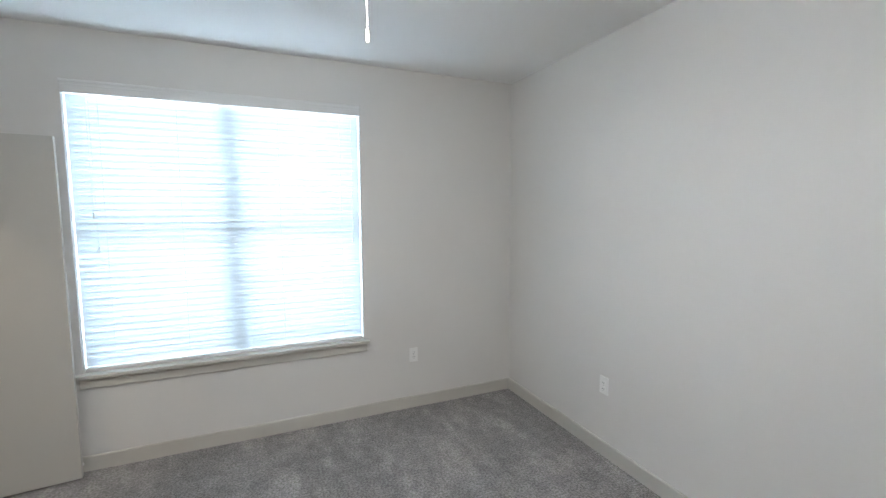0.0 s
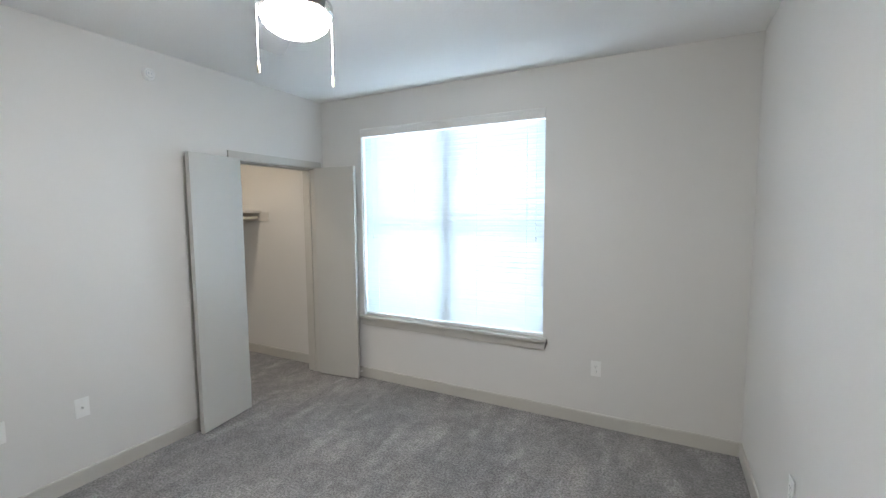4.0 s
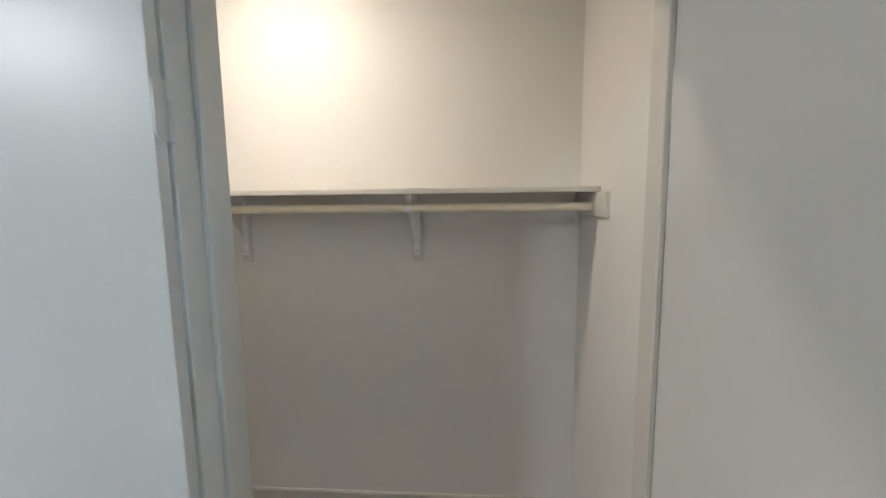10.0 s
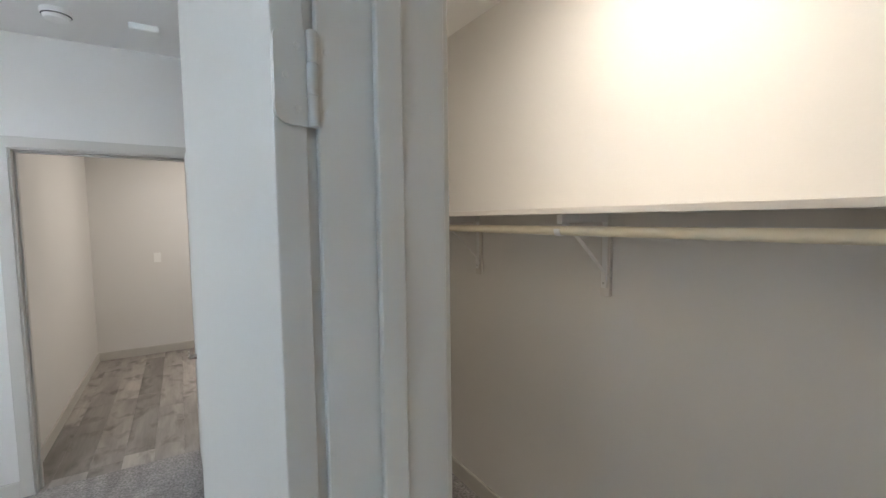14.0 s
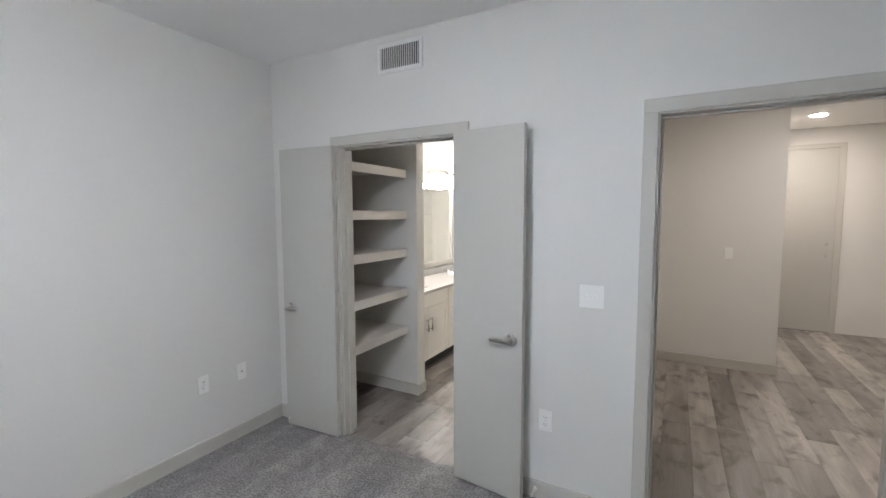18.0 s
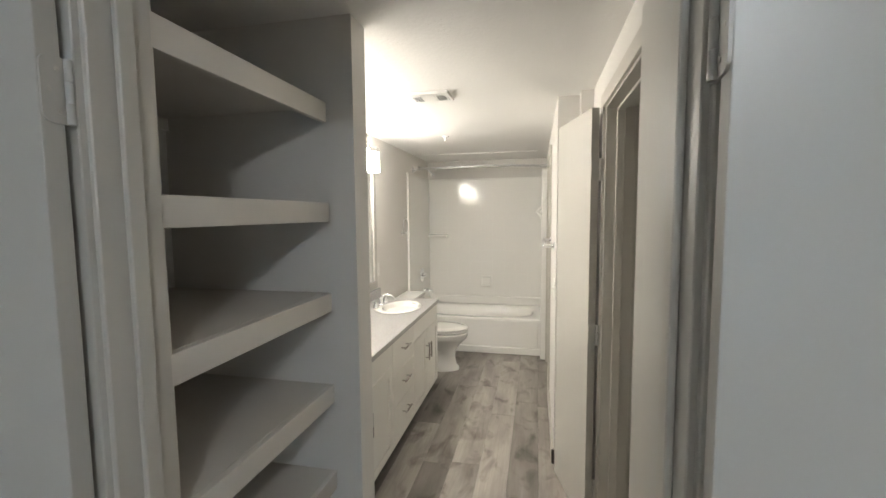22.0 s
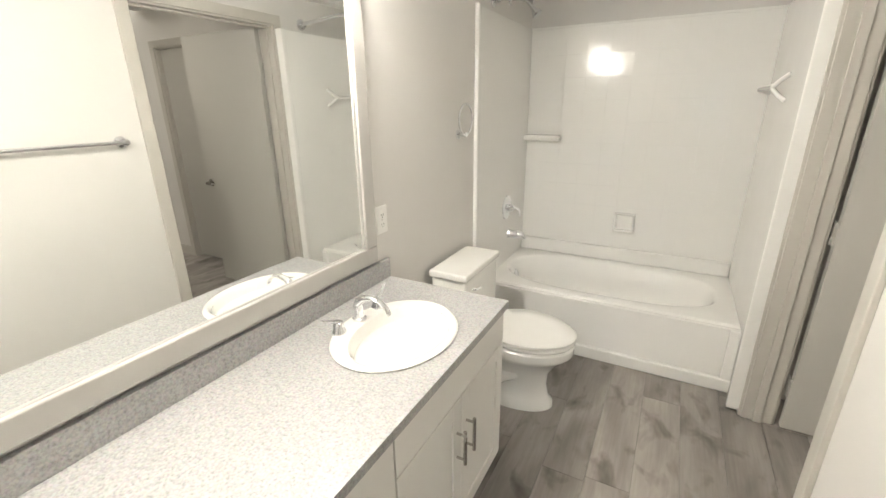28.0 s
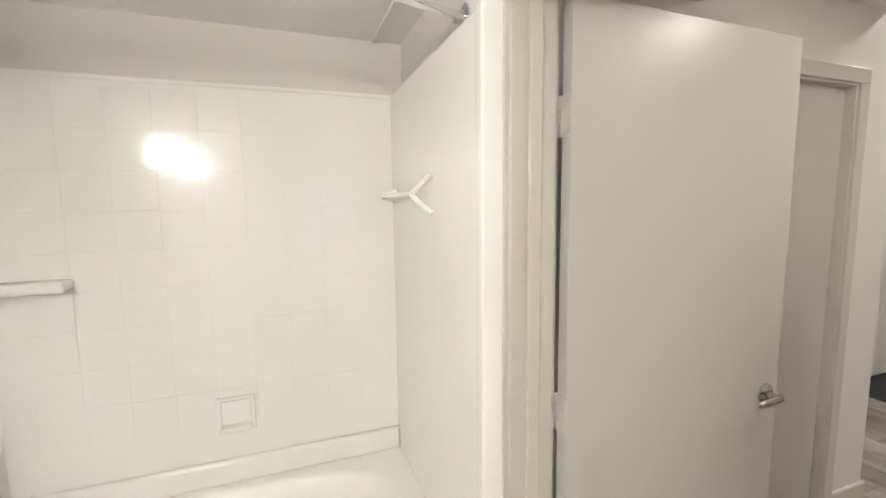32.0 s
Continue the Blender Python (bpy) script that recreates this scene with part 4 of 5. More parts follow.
def bar_pull(parent, y, z, upright, length=0.13):
    bm = bmesh.new()
    x = VX + 0.014
    if upright:
        ends, feet = ((x - 0.03, y, z - length / 2), (x - 0.03, y, z + length / 2)), ((y, z - length * 0.37), (y, z + length * 0.37))
    else:
        ends, feet = ((x - 0.03, y - length / 2, z), (x - 0.03, y + length / 2, z)), ((y - length * 0.37, z), (y + length * 0.37, z))
    tube(bm, ends, 0.006, 14)
    for a, b in feet:
        tube(bm, [(x, a, b), (x - 0.03, a, b)], 0.0045, 10)
    part("bar_pull", bm, NICKEL, parent, "brushed nickel bar pull", True)


units = (("sink_cabinet", -3.57, -2.835), ("drawer_cabinet", -2.833, -2.372), ("sink_cabinet", -2.37, -1.487))
for name, a, b in units:
    c = thing(name, Matrix(), "white shaker vanity base with bar pulls" if name[0] == "s" else "white vanity drawer base with three drawers", "cabinet", "vanity cabinets")
    part("body", boxed(VX + 0.034, EX - 0.001, a, b, 0.10, VZ - 0.031), CABINET, c)
    part("toe_kick", boxed(VX + 0.085, VX + 0.10, a, b, 0.0, 0.10), DARK, c, "dark recessed toe kick")
    g = 0.0025
    if name[0] == "s":
        h = (a + b) / 2
        flat_front("false_front", c, a + g, b - g, 0.645, VZ - 0.036)
        for y0, y1, hy in ((a + g, h - g, h - 0.035), (h + g, b - g, h + 0.035)):
            d = shaker("cabinet_door", c, y0, y1, 0.105, 0.640)
            bar_pull(d, hy, 0.47, True)
    else:
        for z0, z1 in ((0.105, 0.352), (0.356, 0.560), (0.564, VZ - 0.036)):
            d = flat_front("drawer_front", c, a + g, b - g, z0, z1)
            bar_pull(d, (a + b) / 2, z1 - 0.085, False)

# countertop with two oval cut-outs
bm = bmesh.new()


def slab_with_holes(bm, x0, x1, y0, y1, z0, z1, holes, n=40):
    """A slab whose top and bottom are filled round oval holes (cx, cy, rx, ry)."""
    edges = sorted([y0, y1] + [(a[1] + b[1]) / 2 for a, b in zip(holes, holes[1:])])
    for (a, b), (cx, cy, rx, ry) in zip(zip(edges, edges[1:]), holes):
        inner = [(cx + rx * math.cos(2 * math.pi * i / n), cy + ry * math.sin(2 * math.pi * i / n)) for i in range(n)]
        outer = []
        for x, y in inner:
            dx, dy = x - cx, y - cy
            s = min(((x1 - cx) / dx if dx > 1e-9 else (x0 - cx) / dx if dx < -1e-9 else 1e9), ((b - cy) / dy if dy > 1e-9 else (a - cy) / dy if dy < -1e-9 else 1e9))
            outer.append((cx + dx * s, cy + dy * s))
        for corner in ((x0, a), (x1, a), (x0, b), (x1, b)):
            k = min(range(n), key=lambda i: (outer[i][0] - corner[0]) ** 2 + (outer[i][1] - corner[1]) ** 2)
            outer[k] = corner
        rings = [[bm.verts.new((x, y, z)) for x, y in ring] for ring, z in ((outer, z0), (outer, z1), (inner, z1), (inner, z0))]
        for r, q in ((1, 2), (2, 3), (3, 0), (0, 1)):
            for i in range(n):
                j = (i + 1) % n
                bm.faces.new((rings[r][i], rings[r][j], rings[q][j], rings[q][i]))


slab_with_holes(bm, VX, EX - 0.001, VY0, VY1, VZ - 0.03, VZ, [(1.955, SINKS[0], 0.165, 0.205), (1.955, SINKS[1], 0.165, 0.205)])
counter = thing("countertop", Matrix(), "pale grey speckled laminate vanity countertop", "countertop")
part("top", bm, GRANITE, counter)
part("backsplash", boxed(EX - 0.021, EX - 0.001, VY0, VY1, VZ, VZ + 0.085, bevel=0.003), GRANITE, counter)
for cy in SINKS:
    sk = thing("sink", Matrix.Translation((1.955, cy, VZ)), "white oval drop-in porcelain basin in the countertop", "sink", "bathroom sinks")
    bm = bmesh.new()
    prof = [(0.190, 0.232, 0.001), (0.193, 0.235, 0.006), (0.188, 0.230, 0.012), (0.178, 0.220, 0.014), (0.166, 0.208, 0.011), (0.157, 0.199, 0.000), (0.150, 0.19, -0.03), (0.13, 0.165, -0.08), (0.095, 0.12, -0.115), (0.05, 0.06, -0.13), (0.022, 0.024, -0.132)]
    n = 56
    rings = []
    for rx, ry, z in prof:
        ring = []
        for x, y, zz in ellipse(0, 0, rx, ry, z, n):
            if rx < 0.17:
                x = 0.86 * x - 0.024
            ring.append((x, y, zz))
        rings.append(ring)
    loft(bm, rings, cap0=False, cap1=True)
    part("basin", bm, PORCELAIN, sk, "", True)
    bm = bmesh.new()
    lathe(bm, [(0.021, -0.129), (0.019, -0.126), (0.012, -0.127), (0.011, -0.131)], n=24)
    part("drain", bm, CHROME, sk, "", True)
    ft = thing("faucet", Matrix.Translation((2.105, cy, VZ + 0.013)), "chrome two-handle bathroom faucet behind the basin", "faucet", "bathroom faucets")
    bm = bmesh.new()
    lathe(bm, [(0.024, 0), (0.024, 0.006), (0.017, 0.012), (0.015, 0.05), (0.013, 0.06)], n=24)
    part("spout_base", bm, CHROME, ft, "", True)
    bm = bmesh.new()
    rings = []
    for x, z, w, h in ((0.012, 0.04, 0.014, 0.014), (0.0, 0.062, 0.015, 0.014), (-0.025, 0.082, 0.014, 0.011), (-0.06, 0.090, 0.013, 0.009), (-0.095, 0.082, 0.013, 0.008), (-0.118, 0.062, 0.012, 0.008), (-0.124, 0.05, 0.011, 0.008)):
        rings.append([(x + h * 0.5 * math.cos(t), w * math.sin(t), z + h * math.cos(t)) for t in (2 * math.pi * i / 16 for i in range(16))])
    loft(bm, rings)
    part("spout", bm, CHROME, ft, "", True)
    for s in (-1, 1):
        bm = bmesh.new()
        lathe(bm, [(0.024, 0), (0.024, 0.006), (0.019, 0.012), (0.0175, 0.028), (0.014, 0.038), (0.006, 0.042)], Matrix.Translation((0, s * 0.103, 0)), 24)
        hd = part("handle_base", bm, CHROME, ft, "", True)
        bm = bmesh.new()
        loft(bm, [[(0.012 * math.cos(t) * k + dx, s * (0.103 + y), z + 0.006 * math.sin(t) * k) for t in (2 * math.pi * i / 12 for i in range(12))] for y, z, k, dx in ((-0.002, 0.038, 0.9, 0), (0.02, 0.046, 0.8, 0.002), (0.045, 0.058, 0.6, 0.006), (0.06, 0.068, 0.45, 0.01))])
        part("handle_lever", bm, CHROME, hd, "", True)

# mirror with a pale flat frame
MY0, MY1, MZ0, MZ1 = -3.492, -1.60, 0.915, 2.015
mir = thing("mirror", Matrix.Translation((EX, 0, 0)), "wide wall mirror in a pale moulded frame", "mirror")
part("mirror_glass", boxed(-0.010, -0.004, MY0 + 0.055, MY1 - 0.055, MZ0 + 0.055, MZ1 - 0.055), MIRROR, mir, "silvered mirror glass")
part("backing", boxed(-0.004, -0.001, MY0 + 0.01, MY1 - 0.01, MZ0 + 0.01, MZ1 - 0.01), DARK, mir)
FRAME = material("mirror_frame", (0.50, 0.485, 0.455), 0.35, bump=0.03)
for y0, y1, z0, z1 in ((MY0, MY0 + 0.066, MZ0 + 0.066, MZ1 - 0.066), (MY1 - 0.066, MY1, MZ0 + 0.066, MZ1 - 0.066), (MY0, MY1, MZ0, MZ0 + 0.066), (MY0, MY1, MZ1 - 0.066, MZ1)):
    part("frame", boxed(-0.024, -0.0105, y0, y1, z0, z1, bevel=0.006, seg=3), FRAME, mir)

# vanity lights
for cy in (-3.08, -1.95):
    v = thing("vanity_light", Matrix.Translation((EX, cy, 2.090)), "nickel vanity light with three lit glass shades", "vanity light", "vanity lights")
    part("backplate", boxed(-0.022, -0.001, -0.28, 0.28, -0.055, 0.055, bevel=0.004), NICKEL, v)
    for dy in (-0.192, 0.0, 0.192):
        bm = bmesh.new()
        lathe(bm, [(0.047, -0.035), (0.047, 0.0), (0.044, 0.004), (0.01, 0.006)], Matrix.Translation((-0.095, dy, 0.01)), 28)
        sk = part("socket_cap", bm, NICKEL, v, "brushed nickel cap", True)
        bm = bmesh.new()
        tube(bm, [(-0.02, dy, 0.0), (-0.095, dy, 0.0)], 0.008, 10)
        part("arm", bm, NICKEL, sk, "", True)
        bm = bmesh.new()
        lathe(bm, [(0.044, -0.026), (0.045, -0.10), (0.048, -0.192), (0.041, -0.193), (0.039, -0.186), (0.037, -0.03)], Matrix.Translation((-0.095, dy, 0.01)), 28, cap0=False, cap1=False)
        part("shade", bm, BULB, v, "lit frosted glass shade", True)

# ---------------------------------------------------------------- toilet
TY = -4.085
to = thing("toilet", Matrix.Translation((2.242, TY, 0)), "white porcelain toilet with closed lid beside the tub", "toilet")


def oval_ring(cx, rx0, rx1, ry, z, n=40):
    """Egg-shaped ring, longer towards -x."""
    return [(cx + (rx1 if math.cos(t) > 0 else rx0) * math.cos(t), ry * math.sin(t), z) for t in (2 * math.pi * i / n for i in range(n))]


bm = bmesh.new()
loft(bm, [oval_ring(-0.39, 0.228, 0.20, 0.118, 0.0), oval_ring(-0.39, 0.226, 0.20, 0.116, 0.028), oval_ring(-0.39, 0.200, 0.19, 0.100, 0.055), oval_ring(-0.40, 0.178, 0.19, 0.088, 0.13),
          oval_ring(-0.41, 0.176, 0.19, 0.094, 0.20), oval_ring(-0.42, 0.205, 0.20, 0.125, 0.255), oval_ring(-0.43, 0.242, 0.20, 0.165, 0.305), oval_ring(-0.44, 0.255, 0.20, 0.180, 0.325),
          oval_ring(-0.44, 0.262, 0.20, 0.185, 0.338), oval_ring(-0.44, 0.262, 0.20, 0.185, 0.372), oval_ring(-0.44, 0.25, 0.195, 0.174, 0.383)])
part("bowl", bm, PORCELAIN, to, "", True)
for side in (-1, 1):
    bm = bmesh.new()
    tube(bm, [(-0.44, side * 0.062, 0.19), (-0.37, side * 0.082, 0.165), (-0.31, side * 0.086, 0.11), (-0.27, side * 0.088, 0.055), (-0.25, side * 0.086, 0.02)], 0.034, 14)
    part("trapway", bm, PORCELAIN, to, "", True)
    bm = bmesh.new()
    lathe(bm, [(0.014, 0.0), (0.014, 0.010), (0.009, 0.018), (0.002, 0.020)], Matrix.Translation((-0.36, side * 0.122, 0.0)), 14)
    part("bolt_cap", bm, PORCELAIN, to, "", True)
bm = bmesh.new()
loft(bm, [oval_ring(-0.44, 0.258, 0.20, 0.183, 0.387), oval_ring(-0.44, 0.264, 0.205, 0.189, 0.394), oval_ring(-0.44, 0.264, 0.205, 0.189, 0.402), oval_ring(-0.44, 0.252, 0.20, 0.178, 0.408)])
part("seat", bm, PORCELAIN, to, "", True)
bm = bmesh.new()
loft(bm, [oval_ring(-0.44, 0.252, 0.20, 0.178, 0.412), oval_ring(-0.44, 0.266, 0.205, 0.190, 0.417), oval_ring(-0.44, 0.266, 0.205, 0.190, 0.428), oval_ring(-0.44, 0.252, 0.20, 0.178, 0.437), oval_ring(-0.44, 0.15, 0.12, 0.10, 0.441)])
part("lid", bm, PORCELAIN, to, "", True)
part("tank", boxed(-0.205, -0.015, -0.205, 0.205, 0.38, 0.705, bevel=0.02, seg=4), PORCELAIN, to, "", True)
part("tank_lid", boxed(-0.216, -0.008, -0.217, 0.217, 0.706, 0.742, bevel=0.012, seg=4), PORCELAIN, to, "", True)
part("tank_base", boxed(-0.30, -0.03, -0.10, 0.10, 0.20, 0.379, bevel=0.03, seg=3), PORCELAIN, to, "", True)
bm = bmesh.new()
tube(bm, [(-0.222, 0.15, 0.655), (-0.235, 0.15, 0.655), (-0.240, 0.10, 0.648)], 0.007, 10)
part("flush_lever", bm, CHROME, to, "chrome flush lever", True)

# ---------------------------------------------------------------- bathtub
TX0, TX1, TYF, TYB, TZ = WX2 + 0.045, EX - 0.002, -4.655, TBACK + 0.002, 0.395
tub = thing("bathtub", Matrix(), "white glossy acrylic bathtub in the alcove", "bathtub")
cx, cy = (TX0 + TX1) / 2 + 0.02, (TYF + TYB) / 2 - 0.005
n = 64
bm = bmesh.new()


def rect_ring(x0, x1, y0, y1, z, n=64):
    c = ((x0 + x1) / 2, (y0 + y1) / 2)
    out = []
    for i in range(n):
        t = 2 * math.pi * i / n
        dx, dy = math.cos(t), math.sin(t)
        s = min((x1 - c[0]) / abs(dx) if abs(dx) > 1e-9 else 1e9, (y1 - c[1]) / abs(dy) if abs(dy) > 1e-9 else 1e9)
        out.append((c[0] + dx * s, c[1] + dy * s, z))
    for q in ((x0, y0), (x1, y0), (x0, y1), (x1, y1)):
        k = min(range(n), key=lambda i: (out[i][0] - q[0]) ** 2 + (out[i][1] - q[1]) ** 2)
        out[k] = (q[0], q[1], z)
    return out


loft(bm, [rect_ring(TX0, TX1, TYB, TYF, 0.20), rect_ring(TX0, TX1, TYB, TYF, TZ - 0.012), rect_ring(TX0 + 0.006, TX1 - 0.006, TYB, TYF - 0.012, TZ),
          ellipse(cx, cy, 0.668, 0.316, TZ, n, 2.8), ellipse(cx, cy, 0.656, 0.305, TZ - 0.005, n, 2.8), ellipse(cx, cy, 0.642, 0.292, TZ - 0.020, n, 2.8), ellipse(cx, cy, 0.60, 0.265, TZ - 0.13, n, 2.8),
          ellipse(cx, cy, 0.55, 0.235, TZ - 0.27, n, 2.8), ellipse(cx, cy, 0.48, 0.19, TZ - 0.315, n, 2.6)], cap0=False)
part("basin", bm, ACRYLIC, tub, "", True)
part("apron", boxed(TX0, TX1, TYF - 0.02, TYF + 0.004, 0.075, 0.375, bevel=0.006, seg=3), ACRYLIC, tub)
part("apron_base", boxed(TX0, TX1, TYF - 0.02, TYF + 0.026, 0.0, 0.075, bevel=0.008, seg=3), ACRYLIC, tub)
for x0 in (TX0, TX1 - 0.05):
    part("apron_border", boxed(x0, x0 + 0.05, TYF - 0.02, TYF + 0.020, 0.060, 0.372, bevel=0.010, seg=3), ACRYLIC, tub, "", True)
bm = bmesh.new()
lathe(bm, [(0.035, 0), (0.034, 0.006), (0.015, 0.010)], Matrix.Translation((cx + 0.616, cy, TZ - 0.09)) @ Matrix.Rotation(radians(-75), 4, "Y"), 24)
part("overflow_plate", bm, CHROME, tub, "chrome overflow plate", True)

# tub surround: panels and moulded tiles
SUR = 2.01
sur = thing("tub_surround", Matrix(), "glossy white moulded tile wall surround above the tub", "tub surround")
part("back_panel", boxed(TX0 + 0.01, TX1 - 0.01, TYB, TYB + 0.016, TZ - 0.03, SUR, bevel=0.003), ACRYLIC, sur)
for x0, x1, fx in ((TX1 - 0.012, TX1, 1), (WX2 + 0.001, TX0 + 0.012, -1)):
    part("side_panel", boxed(x0, x1, TYB, -4.48, TZ + 0.002, SUR, bevel=0.003), ACRYLIC, sur)
    part("front_flange", boxed(x0 - 0.012 if fx > 0 else x0, x1 if fx > 0 else x1 + 0.012, -4.50, -4.462, 0.02 if fx < 0 else TZ + 0.002, SUR + 0.004, bevel=0.008, seg=3), ACRYLIC, sur)
part("end_filler", boxed(WX2 + 0.001, TX0 - 0.001, TYB, -4.501, 0.02, TZ + 0.001, bevel=0.003), ACRYLIC, sur)
part("top_lip", boxed(TX0, TX1, TYB, TYB + 0.022, SUR - 0.012, SUR + 0.004, bevel=0.004), ACRYLIC, sur)
part("tub_ledge", boxed(TX0 + 0.012, TX1 - 0.012, TYB + 0.016, TYB + 0.05, TZ, TZ + 0.105, bevel=0.02, seg=4), ACRYLIC, sur)
PT = 0.1472
x = 1.8615
rnd = random.Random(7)
tile_mesh = finish("tile", boxed(0.0006, PT - 0.0006, 0.0, 0.0028, 0.0006, PT - 0.0006, bevel=0.0010, seg=2), ACRYLIC)
cols = [x + PT * k for k in range(-7, 3)]
for c in cols:
    if c < TX0 + 0.03 or c + PT > TX1 - 0.02:
        continue
    for r in range(10):
        z = 1.828 - PT * r
        if z < 0.52:
            continue
        o = new("tile", tile_mesh)
        o.parent, o.location = sur, (c, TYB + 0.0145, z)
        o.rotation_euler = (rnd.uniform(-0.004, 0.004), 0.0, rnd.uniform(-0.004, 0.004))
cs = part("corner_shelf", boxed(-0.26, 0.0, 0.0, 0.10, 0.0, 0.04, bevel=0.018, seg=4), ACRYLIC, sur, "moulded soap shelf", True)
cs.location = (TX1 - 0.012, TYB + 0.016, 1.255)
bm = bmesh.new()
rings = []
for y, d in ((0.0, 0.0), (0.012, 0.0), (0.018, 0.006), (0.018, 0.012), (0.006, 0.020), (0.005, 0.030)):
    rings.append([(-0.072 + d, y, d), (0.072 - d, y, d), (0.072 - d, y, 0.148 - d), (-0.072 + d, y, 0.148 - d)])
loft(bm, rings, cap0=False)
box(bm, -0.060, 0.060, 0.004, 0.052, 0.012, 0.030, bevel=0.007, seg=3)
cs = part("soap_dish", bm, ACRYLIC, sur, "moulded soap dish with a lip")
cs.location = (1.503, TYB + 0.014, 0.613)
bm = bmesh.new()
y0, y1, z, xx = TYB + 0.07, TYB + 0.52, 1.575, TX0 + 0.065
tube(bm, [(xx, y0, z), (xx, y1, z)], 0.011, 14)
part("grab_bar", bm, ACRYLIC, sur, "white moulded bar", True)
bm = bmesh.new()
lathe(bm, [(0.034, 0.0), (0.028, 0.012), (0.016, 0.04), (0.012, 0.062)], Matrix.Translation((TX0 + 0.01, y0, z)) @ RX, 20)
part("bar_post", bm, ACRYLIC, sur, "", True)
for k in (-1, 1):
    bm = bmesh.new()
    tube(bm, [(xx, y1 - 0.02, z), (xx - 0.004, y1 + 0.01, z + k * 0.012), (xx - 0.022, y1 + 0.035, z + k * 0.036), (TX0 + 0.013, y1 + 0.05, z + k * 0.062)], 0.0105, 12)
    part("bar_fork", bm, ACRYLIC, sur, "", True)
solid("trim", boxed(0.868, EX, -4.765, -4.745, TH - 0.010, TH, bevel=0.003), CEIL, "white bead across the ceiling over the tub", "trim", "structure")
solid("trim", boxed(0.868, 0.886, -5.438, -4.766, TH - 0.010, TH, bevel=0.003), CEIL, "white bead along the ceiling over the tub", "trim", "structure")

# tub fittings on the east wall
XW = TX1 - 0.012
RXm = Matrix.Rotation(radians(-90), 4, "Y")
val = thing("shower_valve", Matrix.Translation((XW, -5.02, 0.812)), "chrome single-lever tub and shower valve", "shower valve")
bm = bmesh.new()
lathe(bm, [(0.085, 0), (0.083, 0.006), (0.05, 0.014), (0.03, 0.016)], RXm, 36)
part("escutcheon", bm, CHROME, val, "", True)
bm = bmesh.new()
lathe(bm, [(0.026, 0.012), (0.026, 0.045), (0.018, 0.055)], RXm, 24)
part("hub", bm, CHROME, val, "", True)
bm = bmesh.new()
tube(bm, [(-0.05, 0, 0.0), (-0.062, -0.02, -0.005), (-0.07, -0.055, -0.02), (-0.072, -0.075, -0.045), (-0.072, -0.082, -0.075)], 0.008, 12)
part("handle", bm, CHROME, val, "", True)
sp = thing("tub_spout", Matrix.Translation((XW, -5.085, 0.60)), "chrome tub spout below the valve", "tub spout")
bm = bmesh.new()
rings = []
for x, r, dz in ((0, 0.033, 0), (-0.01, 0.03, 0), (-0.06, 0.027, 0.0), (-0.105, 0.025, -0.002), (-0.125, 0.02, -0.01), (-0.132, 0.012, -0.018)):
    rings.append([(x, r * math.cos(t), dz + r * math.sin(t)) for t in (2 * math.pi * i / 24 for i in range(24))])
loft(bm, rings)
part("spout_body", bm, CHROME, sp, "", True)
sh = thing("shower", Matrix.Translation((EX, -4.99, 2.115)), "chrome shower arm and small shower head", "shower head")
bm = bmesh.new()
lathe(bm, [(0.032, 0), (0.03, 0.006), (0.014, 0.012)], RXm, 24)
part("flange", bm, CHROME, sh, "", True)
bm = bmesh.new()
tube(bm, [(0, 0, 0), (-0.05, 0, 0.006), (-0.10, 0, -0.012), (-0.14, 0, -0.05)], 0.009, 12)
part("shower_arm", bm, CHROME, sh, "", True)
bm = bmesh.new()
lathe(bm, [(0.012, 0.0), (0.014, 0.02), (0.03, 0.055), (0.034, 0.062), (0.03, 0.066)], Matrix.Translation((-0.135, 0, -0.045)) @ Matrix.Rotation(radians(-140), 4, "Y"), 24)
part("spray_face", bm, CHROME, sh, "", True)
cr = thing("shower_rod", Matrix(), "chrome curved shower curtain rod across the tub", "shower rod")
bm = bmesh.new()
tube(bm, [(0.745 + (EX - 0.745) * k / 24, -4.715 + 0.14 * math.sin(math.pi * k / 24), 2.07) for k in range(25)], 0.0125, 14)
part("rod", bm, CHROME, cr, "", True)
for x, m in ((WX2, RX), (EX, RXm)):
    bm = bmesh.new()
    lathe(bm, [(0.038, 0), (0.038, 0.006), (0.02, 0.014), (0.018, 0.04)], Matrix.Translation((x, -4.715, 2.07)) @ m, 24)
    part("rod_flange", bm, CHROME, cr, "", True)

# towel ring and bar
tr = thing("towel_ring", Matrix.Translation((EX, -4.268, 1.365)), "chrome towel ring on the wall above the toilet", "towel ring")
bm = bmesh.new()
lathe(bm, [(0.026, 0), (0.026, 0.008), (0.012, 0.014), (0.011, 0.045), (0.013, 0.05)], RXm, 20)
part("post", bm, CHROME, tr, "", True)
bm = bmesh.new()
tube(bm, [(-0.045, 0.078 * math.sin(t), 0.075 + 0.078 * -math.cos(t)) for t in (2 * math.pi * i / 40 for i in range(40))], 0.005, 10, True)
part("ring", bm, CHROME, tr, "", True)
tb = thing("towel_bar", Matrix.Translation((WX2, 0, 1.352)), "chrome towel bar on the bathroom wall", "towel bar")
for y in (-2.76, -3.37):
    bm = bmesh.new()
    lathe(bm, [(0.028, 0), (0.028, 0.008), (0.014, 0.016), (0.013, 0.06), (0.016, 0.068), (0.010, 0.074)], Matrix.Translation((0, y, 0)) @ RX, 20)
    part("post", bm, CHROME, tb, "", True)
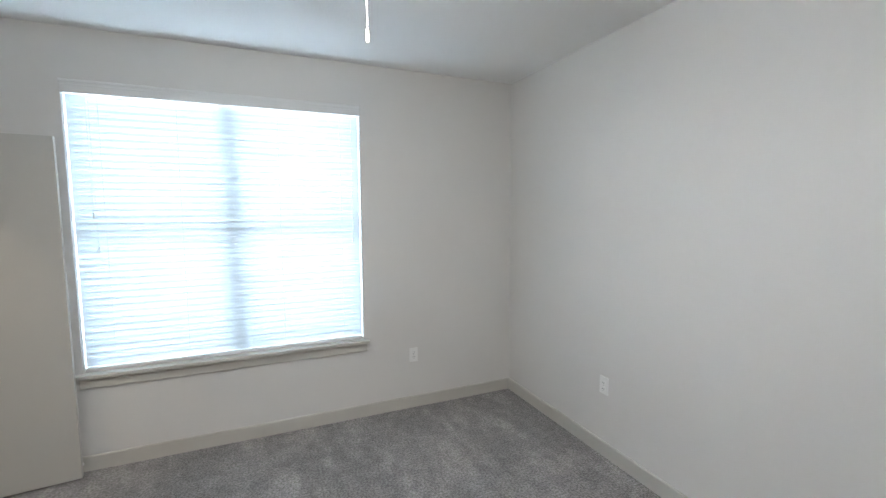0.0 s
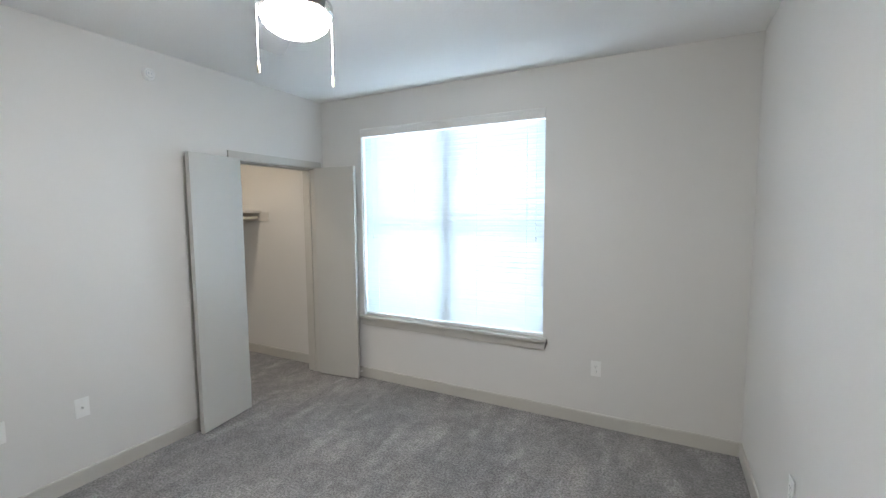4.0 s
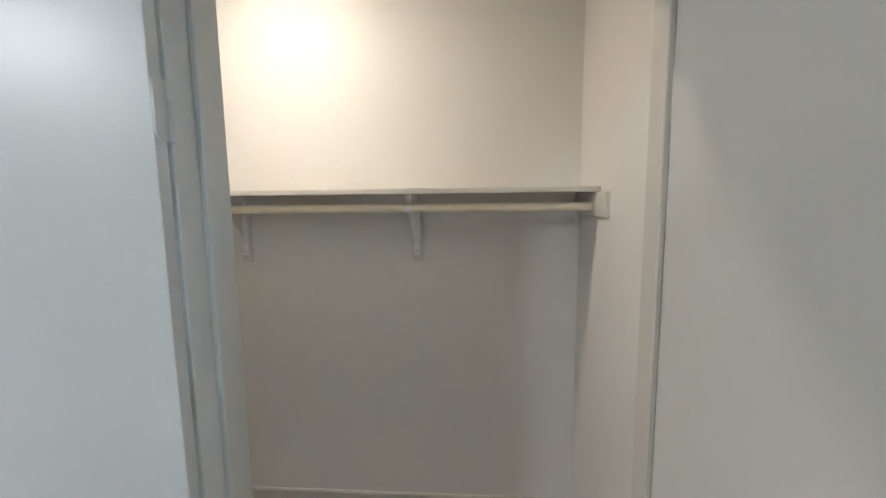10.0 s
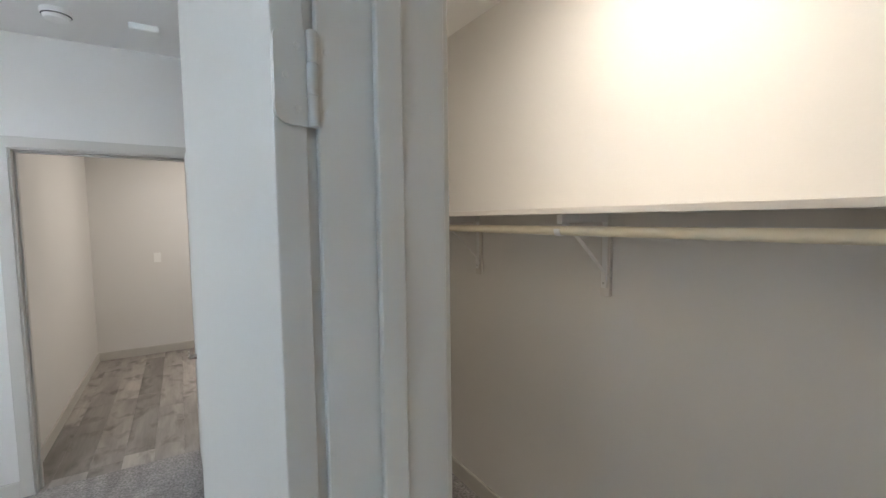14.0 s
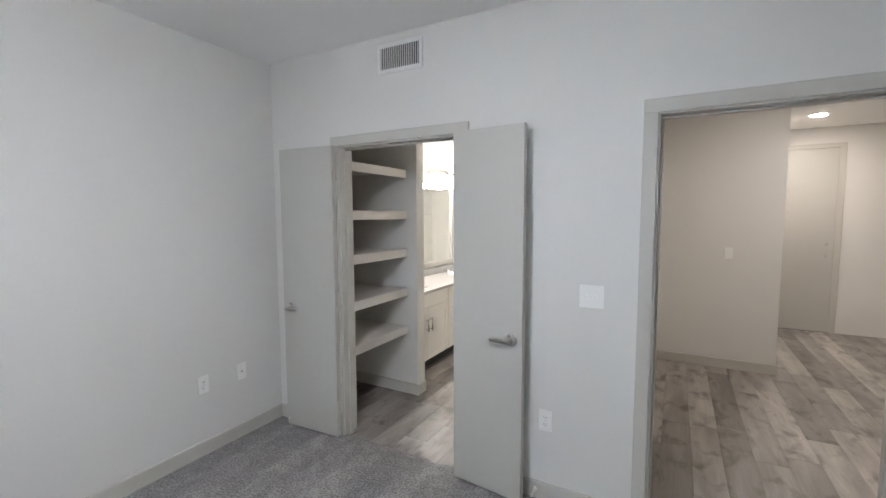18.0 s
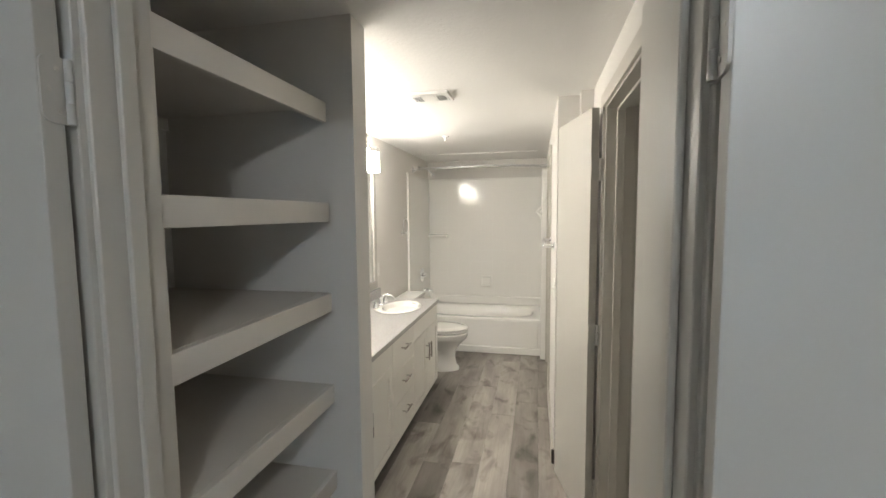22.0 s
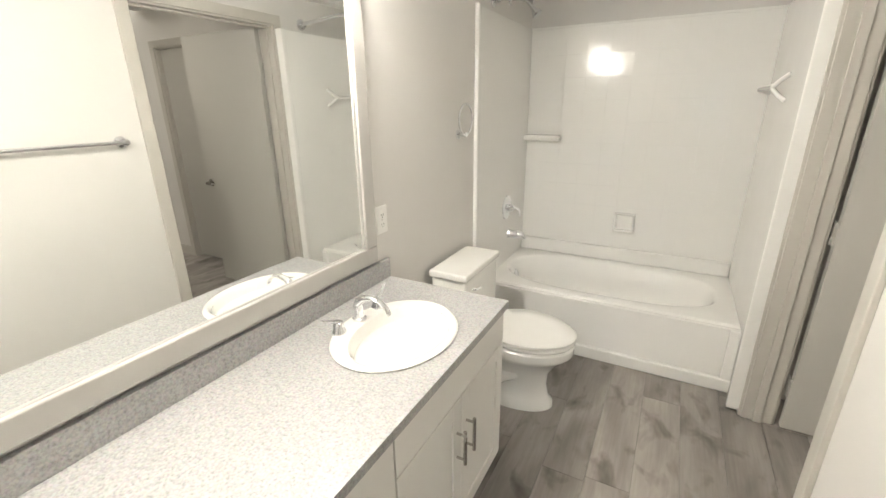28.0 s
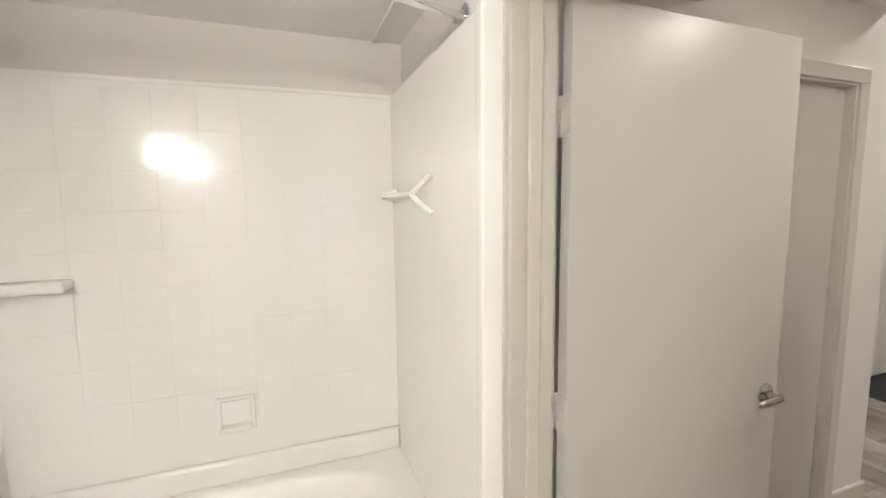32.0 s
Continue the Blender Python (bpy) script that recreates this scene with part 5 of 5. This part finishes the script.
bm = bmesh.new()
tube(bm, [(0.06, -2.76, 0), (0.06, -3.37, 0)], 0.009, 14)
part("bar", bm, CHROME, tb, "", True)

# ceiling fittings of the bathroom
bv = thing("exhaust_vent", Matrix.Translation((1.477, -2.392, TH)), "white plastic exhaust vent with two slotted grilles on the ceiling", "air vent")
part("cover", boxed(-0.122, 0.122, -0.088, 0.088, -0.018, -0.0005, bevel=0.005, seg=3), WHITE_PLASTIC, bv)
part("centre_panel", boxed(-0.036, 0.030, -0.058, 0.058, -0.0205, -0.0182, bevel=0.001, seg=1), WHITE_PLASTIC, bv)
for i in range(4):
    part("slot", boxed(-0.092 + 0.0130 * i, -0.086 + 0.0130 * i, -0.056, 0.042, -0.0195, -0.0175), SLOT, bv)
for y in (-0.040, 0.0):
    part("slot", boxed(-0.108, -0.104, y - 0.006, y + 0.006, -0.0195, -0.0175), SLOT, bv)
for i in range(7):
    part("louver", boxed(0.046 + 0.0072 * i, 0.0495 + 0.0072 * i, -0.056, 0.042, -0.0205, -0.0182), BLADE, bv)
spk = thing("sprinkler", Matrix.Translation((1.66, -3.67, TH)), "small white fire sprinkler on the ceiling", "sprinkler")
bm = bmesh.new()
lathe(bm, [(0.032, 0), (0.03, -0.008), (0.012, -0.012), (0.009, -0.035), (0.016, -0.037), (0.016, -0.040)], n=20)
part("body", bm, WHITE_METAL, spk, "", True)

# hall and lobby downlights; the second, unseen, is added to brighten the hall
LOBBY_LIGHT = glow("lobby_downlight_lit", (1.0, 0.92, 0.82), 125)
for x, y, z, lamp in ((-1.80, -4.66, BH, DOWNLIGHT), (-1.65, -2.2, BH, DOWNLIGHT), (-0.55, -3.80, TH + 0.12, LOBBY_LIGHT)):
    dl = thing("downlight", Matrix.Translation((x, y, z)), "lit recessed ceiling downlight, the mid-hall one added as fill", "downlight", "recessed downlights")
    bm = bmesh.new()
    lathe(bm, [(0.095, 0.0), (0.092, -0.006), (0.075, -0.004)], n=32, cap0=False, cap1=False)
    part("trim_ring", bm, WHITE_METAL, dl, "", True)
    bm = bmesh.new()
    lathe(bm, [(0.074, -0.003), (0.05, -0.006), (0.002, -0.007)], n=32)
    part("lens", bm, lamp, dl, "lit lens", True)

# spring door stops on the baseboards
for (x, y), turn in (((-0.85, BY1 - 0.013), 180), ((BX0 + 0.013, 0.29), 90), ((0.20, BY0 + 0.013), 0), ((2.06, BY0 + 0.013), 0)):
    ds = thing("door_stop", Matrix.Translation((x, y, 0.055)) @ Matrix.Rotation(radians(turn if turn != 90 else -90), 4, "Z"), "white spring door stop on the baseboard", "door stop", "door stops")
    bm = bmesh.new()
    lathe(bm, [(0.011, 0.0), (0.011, 0.004), (0.006, 0.008)], Matrix.Rotation(radians(-90), 4, "X"), 16)
    part("base", bm, WHITE_METAL, ds, "", True)
    bm = bmesh.new()
    coil = [(0.0052 * math.cos(k * 0.9), 0.006 + k * 0.00075, 0.0052 * math.sin(k * 0.9)) for k in range(76)]
    tube(bm, coil, 0.0011, 5)
    part("spring", bm, WHITE_METAL, ds, "", True)
    bm = bmesh.new()
    lathe(bm, [(0.006, 0.062), (0.008, 0.064), (0.008, 0.074), (0.005, 0.078)], Matrix.Rotation(radians(-90), 4, "X"), 14)
    part("tip", bm, WHITE_PLASTIC, ds, "white rubber tip", True)

# ---------------------------------------------------------------- plank floor, laid along y
rnd = random.Random(11)
pw, pl = 0.178, 1.22
full = finish("plank", boxed(0.0005, pw - 0.0005, 0.0005, pl - 0.0005, -0.012, 0.0, bevel=0.0010, seg=1), PLANK)
xx = -3.6
while xx < EX:
    off = rnd.uniform(0, pl)
    yy = -5.58 - off
    while yy < BY0 - 0.02:
        a, b, x1 = max(yy, -5.58), min(yy + pl, BY0 - 0.02), min(xx + pw, EX)
        if b - a > 0.02 and x1 - xx > 0.02 and (xx > -2.9):
            if abs(b - a - pl) < 1e-6 and abs(x1 - xx - pw) < 1e-6:
                me = full
            else:
                me = finish("plank", boxed(0.0003, x1 - xx - 0.0003, 0.0003, b - a - 0.0003, -0.012, 0.0, bevel=0.0006, seg=1), PLANK)
            o = new("plank", me)
            o.parent, o.location = subfloor, (xx, a, 0.0)
        yy += pl
    xx += pw
